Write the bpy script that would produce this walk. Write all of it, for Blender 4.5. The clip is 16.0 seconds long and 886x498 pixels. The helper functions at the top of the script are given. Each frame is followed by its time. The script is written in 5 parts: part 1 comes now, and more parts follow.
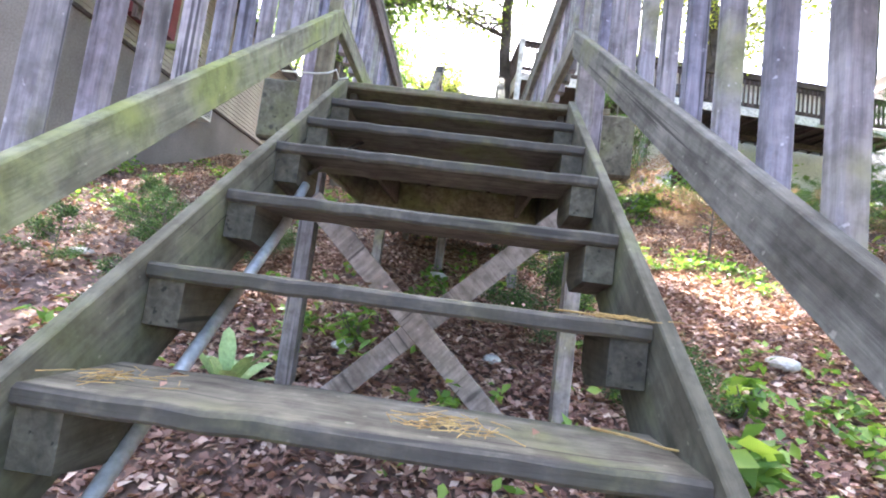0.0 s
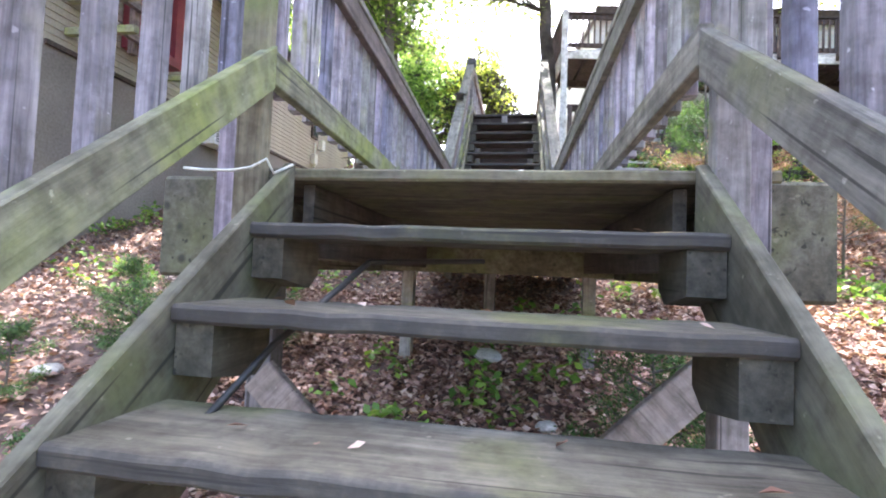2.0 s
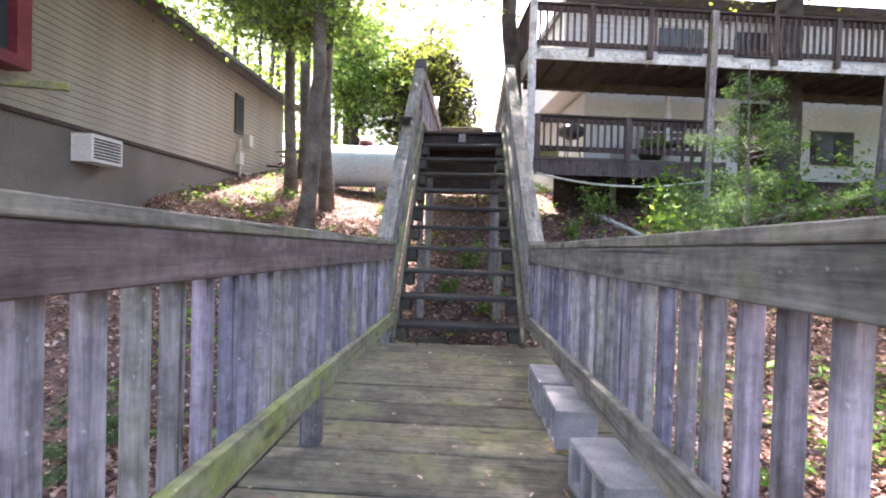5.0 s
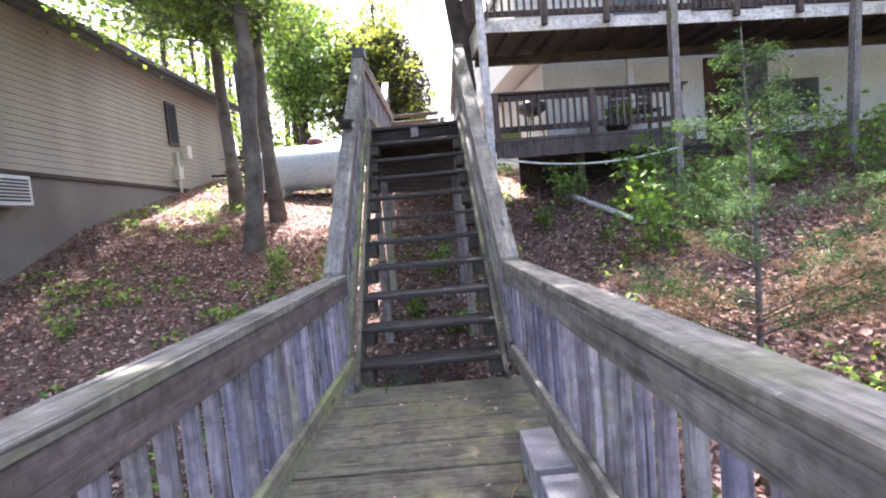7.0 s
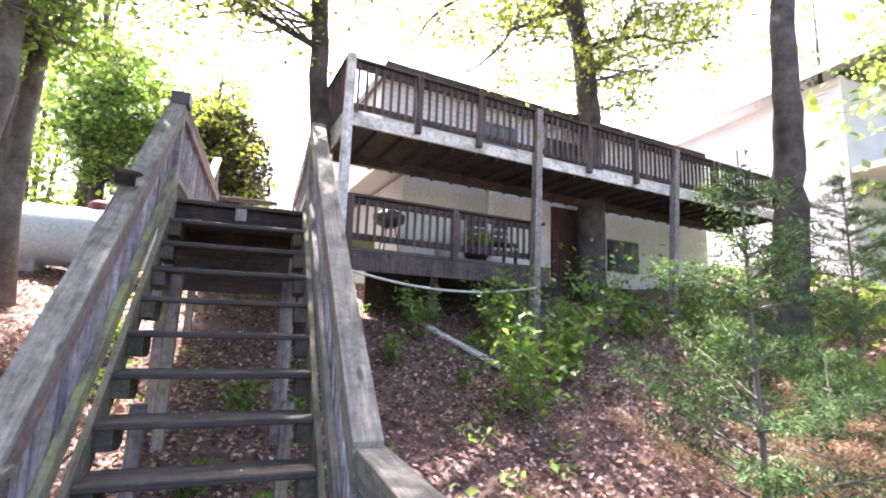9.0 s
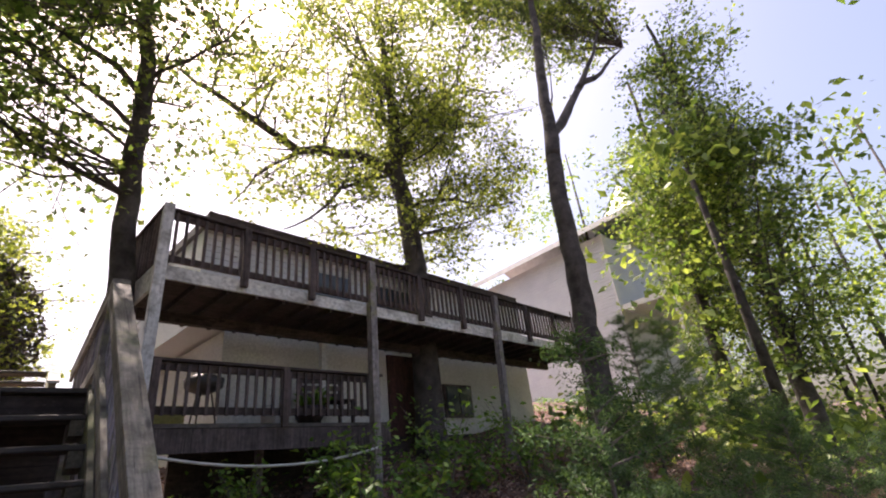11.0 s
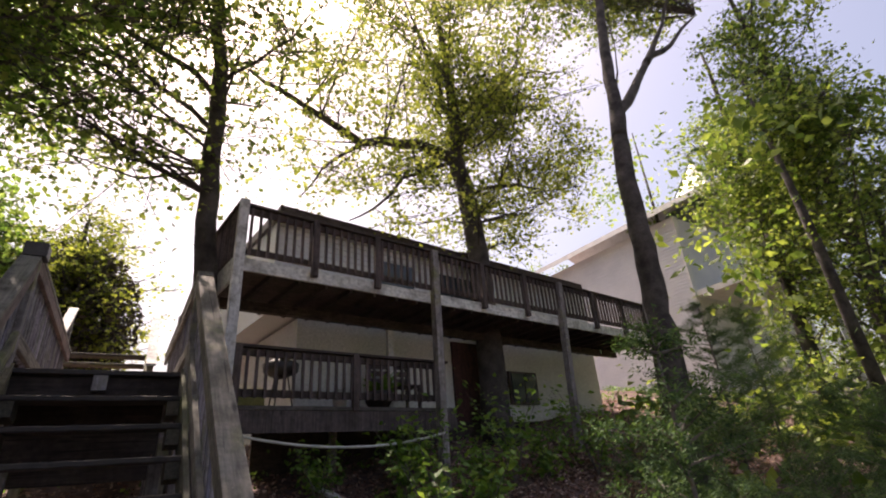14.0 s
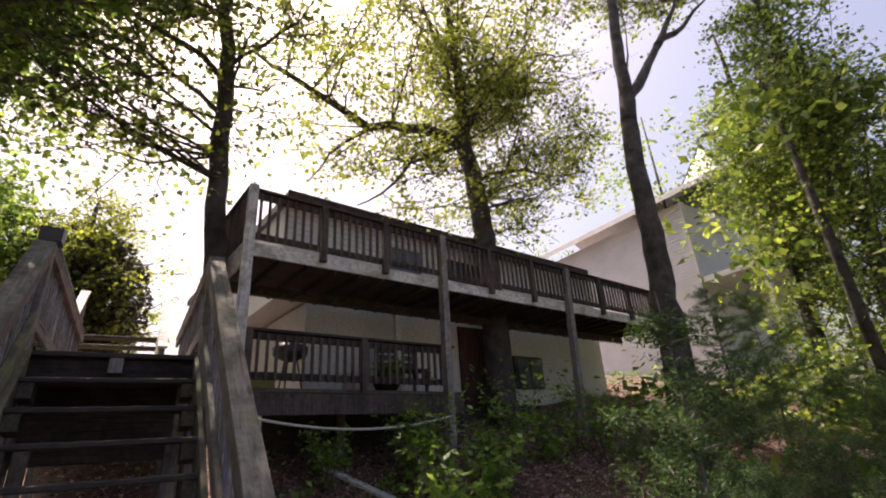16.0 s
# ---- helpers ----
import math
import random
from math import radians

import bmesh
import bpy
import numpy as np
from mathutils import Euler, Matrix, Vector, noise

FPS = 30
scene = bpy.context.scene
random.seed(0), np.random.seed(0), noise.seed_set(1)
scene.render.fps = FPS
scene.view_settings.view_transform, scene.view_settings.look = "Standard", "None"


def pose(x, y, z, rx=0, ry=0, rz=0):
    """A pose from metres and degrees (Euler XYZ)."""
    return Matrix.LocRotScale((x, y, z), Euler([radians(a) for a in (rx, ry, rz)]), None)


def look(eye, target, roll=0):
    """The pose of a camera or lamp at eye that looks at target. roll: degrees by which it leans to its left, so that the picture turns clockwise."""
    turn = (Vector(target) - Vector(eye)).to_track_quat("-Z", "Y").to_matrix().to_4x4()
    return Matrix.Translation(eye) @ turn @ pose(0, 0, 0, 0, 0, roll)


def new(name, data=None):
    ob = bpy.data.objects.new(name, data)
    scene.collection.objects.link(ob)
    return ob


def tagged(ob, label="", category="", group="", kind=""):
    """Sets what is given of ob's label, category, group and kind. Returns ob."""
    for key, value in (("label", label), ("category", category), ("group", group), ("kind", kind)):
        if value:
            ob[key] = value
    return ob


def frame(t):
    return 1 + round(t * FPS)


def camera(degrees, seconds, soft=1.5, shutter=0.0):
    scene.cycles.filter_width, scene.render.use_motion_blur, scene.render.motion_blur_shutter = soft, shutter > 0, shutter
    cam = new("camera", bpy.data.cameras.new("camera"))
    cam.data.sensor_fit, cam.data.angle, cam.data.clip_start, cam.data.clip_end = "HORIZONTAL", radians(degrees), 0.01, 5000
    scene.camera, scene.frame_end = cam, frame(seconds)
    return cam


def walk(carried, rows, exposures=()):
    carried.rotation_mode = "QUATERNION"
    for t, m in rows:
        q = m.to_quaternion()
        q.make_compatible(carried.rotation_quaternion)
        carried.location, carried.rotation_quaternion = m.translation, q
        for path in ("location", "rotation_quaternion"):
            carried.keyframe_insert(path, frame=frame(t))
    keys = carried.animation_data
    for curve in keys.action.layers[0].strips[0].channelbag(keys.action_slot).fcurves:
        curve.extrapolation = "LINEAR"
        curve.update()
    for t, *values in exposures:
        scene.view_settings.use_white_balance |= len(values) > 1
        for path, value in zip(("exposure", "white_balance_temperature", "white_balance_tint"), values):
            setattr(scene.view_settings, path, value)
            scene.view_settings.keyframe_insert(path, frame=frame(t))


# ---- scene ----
cam = camera(85.2, 16.0, soft=2.0)
PATH = [
    (0.0, (0.155, 1.791, -1.101), (0.058, 3.78, -0.918), 7.3),
    (0.5, (0.197, 2.104, -0.878), (-0.034, 4.088, -0.775), 4.9),
    (1.0, (0.14, 2.365, -0.704), (-0.267, 4.323, -0.685), 4.6),
    (1.5, (0.198, 2.637, -0.501), (0.065, 4.627, -0.35), 6.4),
    (2.0, (0.122, 2.882, -0.318), (-0.196, 4.854, -0.226), 2.3),
    (2.5, (0.097, 3.087, -0.083), (0.069, 5.087, -0.079), 7.3),
    (3.0, (0.13, 3.326, 0.042), (0.063, 5.325, -0.003), 9.5),
    (3.5, (0.061, 3.618, 0.214), (-0.253, 5.593, 0.248), 5.9),
    (4.0, (0.118, 3.798, 0.412), (0.227, 5.793, 0.307), 6.4),
    (4.5, (0.025, 4.185, 0.654), (-0.101, 6.181, 0.624), 3.5),
    (5.0, (-0.023, 4.376, 0.951), (-0.15, 6.372, 0.913), 1.6),
    (7.3, (0.115, 5.22, 1.3), (0.095, 7.217, 1.165), -5.4),
    (7.5, (0.159, 5.375, 1.3), (0.189, 7.371, 1.17), -3.7),
    (8.0, (0.125, 5.814, 1.428), (0.218, 7.808, 1.56), -1.0),
    (8.5, (0.0, 6.2, 1.357), (0.374, 8.151, 1.589), 0.4),
    (9.0, (0.047, 6.476, 1.467), (0.723, 8.332, 1.777), 2.1),
    (9.5, (0.045, 6.573, 1.584), (1.228, 8.064, 2.199), -1.9),
    (9.7, (0.035, 6.6, 1.6), (1.3, 8.012, 2.28), -3.6),
    (11.8, (-0.013, 6.61, 1.615), (1.13, 7.997, 2.493), -7.6),
    (12.0, (-0.006, 6.595, 1.62), (1.107, 8.003, 2.501), -7.0),
    (12.5, (-0.01, 6.58, 1.614), (1.002, 8.024, 2.556), -3.8),
    (13.0, (-0.033, 6.605, 1.619), (0.934, 8.098, 2.533), -3.1),
    (13.5, (-0.023, 6.603, 1.615), (0.968, 8.123, 2.458), -3.9),
    (14.0, (-0.024, 6.614, 1.632), (0.985, 8.133, 2.453), -4.5),
    (14.5, (-0.031, 6.61, 1.645), (0.976, 8.137, 2.454), -4.8),
    (15.0, (-0.047, 6.613, 1.64), (0.954, 8.154, 2.428), -4.6),
    (15.5, (-0.055, 6.63, 1.63), (0.964, 8.153, 2.432), -4.3),
    (16.0, (-0.07, 6.615, 1.645), (0.931, 8.169, 2.408), -3.9),
]
walk(cam, [(t, look(eye, target, roll)) for t, eye, target, roll in PATH],
     [(0, 3.5, 6250, 13), (2.5, 3.42, 6250, 16), (3.5, 3.38, 6400, 19), (4.5, 3.12, 6500, 21), (7.3, 2.97, 6200, 23), (8.5, 3.15, 6300, 23), (9.5, 2.95, 6500, 25), (9.7, 2.75, 6250, 25), (11.8, 0.9, 7250, 26), (16, 0.95, 7300, 26)])

# ---- light ----
SUN_EL, SUN_AZ = radians(63), radians(-8)          # azimuth from +y towards +x
world = bpy.data.worlds.new("sky")
scene.world = world
world.use_nodes = True
wn = world.node_tree
sky = wn.nodes.new("ShaderNodeTexSky")
sky.sky_type, sky.sun_disc = "NISHITA", False
sky.sun_elevation, sky.sun_rotation = SUN_EL, SUN_AZ
sky.air_density, sky.dust_density = 1.2, 6.0
wn.nodes["Background"].inputs["Strength"].default_value = 0.125
wn.links.new(sky.outputs[0], wn.nodes["Background"].inputs["Color"])
sun = new("sun", bpy.data.lights.new("sun", "SUN"))
sun.data.energy, sun.data.angle, sun.data.color = 4.8, radians(0.5), (1.0, 0.95, 0.86)
sun.matrix_world = look((0, 0, 30), Vector((0, 0, 30)) - Vector((math.sin(SUN_AZ) * math.cos(SUN_EL), math.cos(SUN_AZ) * math.cos(SUN_EL), math.sin(SUN_EL))))


# ---- materials ----
def base_mat(name, rough=0.8, metal=0.0):
    m = bpy.data.materials.new(name)
    m.use_nodes = True
    nt = m.node_tree
    b = nt.nodes["Principled BSDF"]
    b.inputs["Roughness"].default_value = rough
    b.inputs["Metallic"].default_value = metal
    return m, nt, b


def node(nt, kind, **vals):
    n = nt.nodes.new(kind)
    for k, v in vals.items():
        n.inputs[k.replace("_", " ")].default_value = v
    return n


def ramp(nt, fac, stops):
    r = nt.nodes.new("ShaderNodeValToRGB")
    nt.links.new(fac, r.inputs[0])
    while len(r.color_ramp.elements) < len(stops):
        r.color_ramp.elements.new(0.5)
    for e, (p, c) in zip(r.color_ramp.elements, stops):
        e.position, e.color = p, (*c, 1)
    return r.outputs[0]


def mix(nt, fac, a, b, mode="MIX"):
    m = nt.nodes.new("ShaderNodeMixRGB")
    m.blend_type = mode
    for sock, v in zip(m.inputs, (fac, a, b)):
        if hasattr(v, "is_output"):
            nt.links.new(v, sock)
        elif isinstance(v, (int, float)):
            sock.default_value = v
        else:
            sock.default_value = (*v, 1)
    return m.outputs[0]


def bump(nt, b, height, strength=0.4, dist=0.01):
    n = node(nt, "ShaderNodeBump", Strength=strength, Distance=dist)
    nt.links.new(height, n.inputs["Height"])
    nt.links.new(n.outputs[0], b.inputs["Normal"])


def wood(name, dark, light, moss=None, moss_amount=0.5, axis=1, knots=True, rough=0.85, nose=False, varied=False):
    """Weathered timber; the grain runs along the given axis of the piece."""
    m, nt, b = base_mat(name, rough)
    tc = nt.nodes.new("ShaderNodeTexCoord")
    info = nt.nodes.new("ShaderNodeObjectInfo")
    off = node(nt, "ShaderNodeVectorMath")
    off.operation = "SCALE"
    off.inputs[0].default_value = (13.0, 7.0, 5.0)
    nt.links.new(info.outputs["Random"], off.inputs["Scale"])
    add = nt.nodes.new("ShaderNodeVectorMath")
    nt.links.new(tc.outputs["Object"], add.inputs[0])
    nt.links.new(off.outputs[0], add.inputs[1])
    mp = nt.nodes.new("ShaderNodeMapping")
    sc = [34, 34, 34]
    sc[axis] = 2.2
    mp.inputs["Scale"].default_value = sc
    nt.links.new(add.outputs[0], mp.inputs[0])
    grain = node(nt, "ShaderNodeTexNoise", Scale=1.0, Detail=6.0, Roughness=0.7, Distortion=0.25)
    nt.links.new(mp.outputs[0], grain.inputs[0])
    big = node(nt, "ShaderNodeTexNoise", Scale=3.2, Detail=4.0)
    nt.links.new(add.outputs[0], big.inputs[0])
    col = ramp(nt, grain.outputs[0], [(0.3, dark), (0.52, [(a + c) / 2 for a, c in zip(dark, light)]), (0.72, light)])
    tone = ramp(nt, info.outputs["Random"], [(0.0, (0.72, 0.72, 0.76)), (0.5, (1, 1, 1)), (1.0, (1.22, 1.16, 1.12))])
    col = mix(nt, 1.0, col, tone, "MULTIPLY")
    stain = ramp(nt, big.outputs[0], [(0.35, (0.55, 0.53, 0.5)), (0.5, (1, 1, 1)), (0.7, (1.1, 1.08, 1.05))])
    col = mix(nt, 0.8, col, stain, "MULTIPLY")
    if moss:
        f = ramp(nt, big.outputs[0], [(0.62 - 0.3 * moss_amount, (0, 0, 0)), (0.75 - 0.2 * moss_amount, (1, 1, 1))])
        col = mix(nt, f, col, moss)
    mid = node(nt, "ShaderNodeTexNoise", Scale=17.0, Detail=5.0, Roughness=0.65)
    nt.links.new(add.outputs[0], mid.inputs[0])
    patch = ramp(nt, mid.outputs[0], [(0.36, (0.58, 0.56, 0.54)), (0.52, (1, 1, 1)), (0.66, (1.25, 1.22, 1.18))])
    col = mix(nt, 0.75, col, patch, "MULTIPLY")
    spec = node(nt, "ShaderNodeTexNoise", Scale=42.0, Detail=2.0)
    nt.links.new(add.outputs[0], spec.inputs[0])
    f = ramp(nt, spec.outputs[0], [(0.7, (0, 0, 0)), (0.76, (0.4, 0.4, 0.4))])
    col = mix(nt, f, col, [min(1, c * 1.7) for c in light])
    if knots:
        vo = node(nt, "ShaderNodeTexVoronoi", Scale=1.0)
        mk = nt.nodes.new("ShaderNodeMapping")
        ks = [8, 8, 8]
        ks[axis] = 2.2
        mk.inputs["Scale"].default_value = ks
        nt.links.new(add.outputs[0], mk.inputs[0])
        nt.links.new(mk.outputs[0], vo.inputs["Vector"])
        f = ramp(nt, vo.outputs["Distance"], [(0.07, (0.85, 0.85, 0.85)), (0.16, (0, 0, 0))])
        col = mix(nt, f, col, [c * 0.45 for c in dark])
    crack_map = nt.nodes.new("ShaderNodeMapping")
    cs = [46, 46, 46]
    cs[axis] = 0.9
    crack_map.inputs["Scale"].default_value = cs
    nt.links.new(add.outputs[0], crack_map.inputs[0])
    crack = node(nt, "ShaderNodeTexNoise", Scale=1.0, Detail=2.0, Roughness=0.5)
    nt.links.new(crack_map.outputs[0], crack.inputs[0])
    f = ramp(nt, crack.outputs[0], [(0.655, (0, 0, 0)), (0.69, (0.85, 0.85, 0.85))])
    col = mix(nt, f, col, [c * 0.35 for c in dark])
    if varied:
        # each upright has aged its own way: bluish, silver, brownish or green with algae
        own = ramp(nt, info.outputs["Random"], [(0.0, (0.82, 0.85, 0.98)), (0.3, (1.08, 1.06, 1.04)), (0.5, (0.8, 0.76, 0.74)), (0.72, (0.9, 0.95, 0.8)), (0.86, (1.22, 1.2, 1.22)), (1.0, (0.86, 0.84, 0.95))])
        col = mix(nt, 1.0, col, own, "MULTIPLY")
    if nose:
        # darker band along the worn front edge, its border broken by noise
        xyz = nt.nodes.new("ShaderNodeSeparateXYZ")
        nt.links.new(tc.outputs["Object"], xyz.inputs[0])
        ma = node(nt, "ShaderNodeMath")
        ma.operation = "MULTIPLY_ADD"
        nt.links.new(mid.outputs[0], ma.inputs[0])
        ma.inputs[1].default_value = 0.07
        nt.links.new(xyz.outputs["Y"], ma.inputs[2])
        rm = nt.nodes.new("ShaderNodeMapRange")
        nt.links.new(ma.outputs[0], rm.inputs["Value"])
        rm.inputs["From Min"].default_value, rm.inputs["From Max"].default_value = -0.108, -0.078
        rm.inputs["To Min"].default_value, rm.inputs["To Max"].default_value = 0.7, 0.0
        col = mix(nt, rm.outputs[0], col, (0.045, 0.043, 0.045))
    nt.links.new(col, b.inputs["Base Color"])
    bump(nt, b, grain.outputs[0], 0.55, 0.006)
    return m


def mottled(name, a, b_, scale=6.0, rough=0.8, bump_scale=60.0, strength=0.3, metal=0.0, coord="Object"):
    m, nt, b = base_mat(name, rough, metal)
    tc = nt.nodes.new("ShaderNodeTexCoord")
    n1 = node(nt, "ShaderNodeTexNoise", Scale=scale, Detail=5.0)
    n2 = node(nt, "ShaderNodeTexNoise", Scale=bump_scale, Detail=4.0)
    for n in (n1, n2):
        nt.links.new(tc.outputs[coord], n.inputs[0])
    col = ramp(nt, n1.outputs[0], [(0.32, a), (0.68, b_)])
    fine = ramp(nt, n2.outputs[0], [(0.3, (0.75, 0.75, 0.75)), (0.7, (1.2, 1.2, 1.2))])
    nt.links.new(mix(nt, 0.8, col, fine, "MULTIPLY"), b.inputs["Base Color"])
    bump(nt, b, n2.outputs[0], strength, 0.01)
    return m


def leafy(name, stops, translucent=0.5, rough=0.5):
    """Leaves: a colour of its own for each leaf, light partly shining through."""
    m, nt, b = base_mat(name, rough)
    geo = nt.nodes.new("ShaderNodeNewGeometry")
    col = ramp(nt, geo.outputs["Random Per Island"], stops)
    nt.links.new(col, b.inputs["Base Color"])
    tr = nt.nodes.new("ShaderNodeBsdfTranslucent")
    nt.links.new(mix(nt, 1.0, col, (1.5, 1.42, 0.85), "MULTIPLY"), tr.inputs[0])
    ms = nt.nodes.new("ShaderNodeMixShader")
    ms.inputs[0].default_value = translucent
    nt.links.new(b.outputs[0], ms.inputs[1])
    nt.links.new(tr.outputs[0], ms.inputs[2])
    nt.links.new(ms.outputs[0], nt.nodes["Material Output"].inputs[0])
    return m


GREY = ((0.15, 0.145, 0.16), (0.36, 0.35, 0.39))
MOSSY = ((0.13, 0.125, 0.09), (0.33, 0.32, 0.26))
M_BAL = wood("weathered_baluster", (0.115, 0.11, 0.138), (0.47, 0.455, 0.535), (0.22, 0.225, 0.14), 0.12, axis=2, varied=True)
M_TREAD = wood("mossy_tread", (0.065, 0.061, 0.05), (0.21, 0.2, 0.168), (0.115, 0.125, 0.055), 0.32, axis=0, nose=True)
# darker wood for the upper treads, deepened further for their unlit backs
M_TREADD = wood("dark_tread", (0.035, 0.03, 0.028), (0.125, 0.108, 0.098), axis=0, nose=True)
M_DECK = wood("mossy_deck_board", (0.08, 0.076, 0.058), (0.235, 0.22, 0.17), (0.155, 0.155, 0.082), 0.44, axis=0)
M_RAILM = wood("mossy_rail", (0.15, 0.145, 0.11), (0.36, 0.36, 0.27), (0.22, 0.25, 0.09), 0.6, axis=1)
M_RAILG = wood("grey_rail", (0.09, 0.086, 0.08), (0.31, 0.297, 0.268), (0.165, 0.168, 0.105), 0.15, axis=1)
M_FASCIA = wood("purplish_fascia", (0.1, 0.075, 0.072), (0.27, 0.205, 0.2), axis=1)
M_FASCIAV = wood("brown_post", (0.1, 0.075, 0.072), (0.27, 0.205, 0.2), axis=2)
M_CLEAT = wood("cleat_wood", (0.05, 0.047, 0.037), (0.15, 0.14, 0.11), axis=1)
# joists below the walkway, with the shade under the boards in their colour
M_JOIST = wood("shaded_joist_wood", (0.035, 0.03, 0.026), (0.11, 0.095, 0.08), axis=1)
M_STR = wood("stringer_wood", (0.07, 0.067, 0.05), (0.19, 0.182, 0.14), (0.115, 0.125, 0.06), 0.4, axis=1)
M_POST = wood("post_wood", (0.13, 0.12, 0.12), (0.33, 0.32, 0.34), (0.2, 0.2, 0.11), 0.25, axis=2)
M_POSTM = wood("mossy_post", (0.11, 0.1, 0.075), (0.28, 0.265, 0.2), (0.17, 0.19, 0.08), 0.5, axis=2)
M_BRACE = wood("brace_wood", (0.14, 0.125, 0.12), (0.32, 0.29, 0.29), axis=2)
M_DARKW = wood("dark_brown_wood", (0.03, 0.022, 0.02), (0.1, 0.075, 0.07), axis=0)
M_DARKV = wood("dark_brown_upright", (0.045, 0.034, 0.034), (0.15, 0.12, 0.12), axis=2)
M_DOOR = wood("red_brown_door", (0.05, 0.02, 0.018), (0.13, 0.055, 0.048), axis=2)
M_YELLOW = mottled("faded_yellow_green_plastic", (0.25, 0.24, 0.06), (0.36, 0.34, 0.1), 4, 0.6, 40, 0.1)
M_BOARDS = wood("grey_deck_boards", (0.05, 0.045, 0.04), (0.15, 0.135, 0.125), axis=0)
M_WHITE = wood("flaking_paint_and_sunlit_white", (0.5, 0.52, 0.51), (0.8, 0.81, 0.8), axis=0, knots=False)
M_WHITEV = wood("flaking_white_post", (0.5, 0.51, 0.52), (0.74, 0.75, 0.76), axis=2, knots=False)
M_BLOCK = mottled("concrete_block", (0.25, 0.24, 0.25), (0.42, 0.4, 0.42), 9, 0.95, 120, 0.6)
M_FOUND = mottled("parged_foundation", (0.16, 0.138, 0.125), (0.22, 0.194, 0.176), 1.2, 0.95, 30, 0.2)
M_SIDE = mottled("cream_siding", (0.31, 0.272, 0.225), (0.385, 0.343, 0.285), 1.5, 0.7, 50, 0.1)
M_SIDEW = mottled("pale_siding", (0.6, 0.62, 0.64), (0.7, 0.71, 0.72), 1.5, 0.6, 50, 0.1)
M_WALLU = mottled("painted_wall", (0.56, 0.56, 0.54), (0.68, 0.67, 0.64), 0.9, 0.9, 30, 0.2)
M_ROOF = mottled("grey_shingle", (0.1, 0.1, 0.11), (0.2, 0.19, 0.19), 3, 0.9, 60, 0.5)
M_RED = mottled("red_paint", (0.14, 0.02, 0.03), (0.22, 0.035, 0.05), 4, 0.6, 40, 0.1)
M_TRIMW = mottled("white_trim", (0.65, 0.65, 0.63), (0.78, 0.78, 0.76), 3, 0.6, 50, 0.1)
M_DARK = mottled("dark_metal", (0.02, 0.02, 0.02), (0.05, 0.045, 0.045), 5, 0.5, 50, 0.2)
M_GALV = mottled("galvanised_pipe", (0.38, 0.4, 0.42), (0.6, 0.62, 0.65), 8, 0.4, 60, 0.1, 0.25)
M_TANK = mottled("pale_blue_tank_paint", (0.42, 0.52, 0.6), (0.56, 0.65, 0.7), 1.2, 0.45, 20, 0.05)
M_RUST = mottled("rust_red_cover", (0.14, 0.04, 0.04), (0.2, 0.06, 0.06), 5, 0.7, 40, 0.2)
M_ROPE = mottled("pale_rope", (0.5, 0.52, 0.5), (0.65, 0.66, 0.62), 20, 0.8, 90, 0.3)
M_BARK = mottled("grey_bark", (0.07, 0.062, 0.055), (0.2, 0.18, 0.165), 4, 0.95, 26, 1.0)
M_BARKD = mottled("dark_bark", (0.03, 0.026, 0.025), (0.1, 0.088, 0.082), 4, 0.95, 22, 1.0)
M_STONE = mottled("pale_stone", (0.3, 0.29, 0.29), (0.5, 0.49, 0.5), 7, 0.9, 50, 0.4)
M_SOIL = mottled("leaf_mould", (0.06, 0.036, 0.032), (0.17, 0.11, 0.095), 9, 0.95, 34, 1.0)
M_LITTER = leafy("dry_leaves", [(0.0, (0.09, 0.043, 0.036)), (0.35, (0.23, 0.123, 0.1)), (0.7, (0.37, 0.225, 0.19)), (1.0, (0.64, 0.5, 0.45))], 0.15, 0.7)
M_WEED = leafy("weed_leaves", [(0.0, (0.07, 0.15, 0.035)), (0.5, (0.13, 0.26, 0.05)), (1.0, (0.3, 0.44, 0.1))], 0.4)
M_CROWN = leafy("spring_leaves", [(0.0, (0.04, 0.07, 0.024)), (0.5, (0.11, 0.165, 0.045)), (1.0, (0.3, 0.36, 0.1))], 0.6)
M_CROWNB = leafy("bright_leaves", [(0.0, (0.05, 0.1, 0.022)), (0.5, (0.13, 0.21, 0.045)), (1.0, (0.33, 0.42, 0.11))], 0.5)
M_CROWNM = leafy("oak_leaves", [(0.0, (0.07, 0.1, 0.025)), (0.5, (0.2, 0.26, 0.05)), (1.0, (0.38, 0.43, 0.12))], 0.6)
M_TURRET = mottled("turret_metal", (0.1, 0.14, 0.19), (0.2, 0.26, 0.33), 2, 0.4, 30, 0.05)
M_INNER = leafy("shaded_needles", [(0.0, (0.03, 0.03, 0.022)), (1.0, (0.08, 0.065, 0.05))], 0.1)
M_CROWNL = leafy("fresh_leaves", [(0.0, (0.07, 0.15, 0.035)), (0.5, (0.17, 0.3, 0.08)), (1.0, (0.36, 0.5, 0.18))], 0.65)
M_MULL = mottled("woolly_leaf", (0.26, 0.38, 0.16), (0.4, 0.52, 0.26), 9, 0.8, 60, 0.3)
M_CEDAR = leafy("cedar_needles", [(0.0, (0.022, 0.052, 0.022)), (0.5, (0.055, 0.115, 0.04)), (1.0, (0.13, 0.22, 0.085))], 0.3, 0.85)
M_CEDARB = leafy("browned_needles", [(0.0, (0.14, 0.08, 0.062)), (0.5, (0.27, 0.155, 0.125)), (1.0, (0.32, 0.25, 0.15))], 0.3)
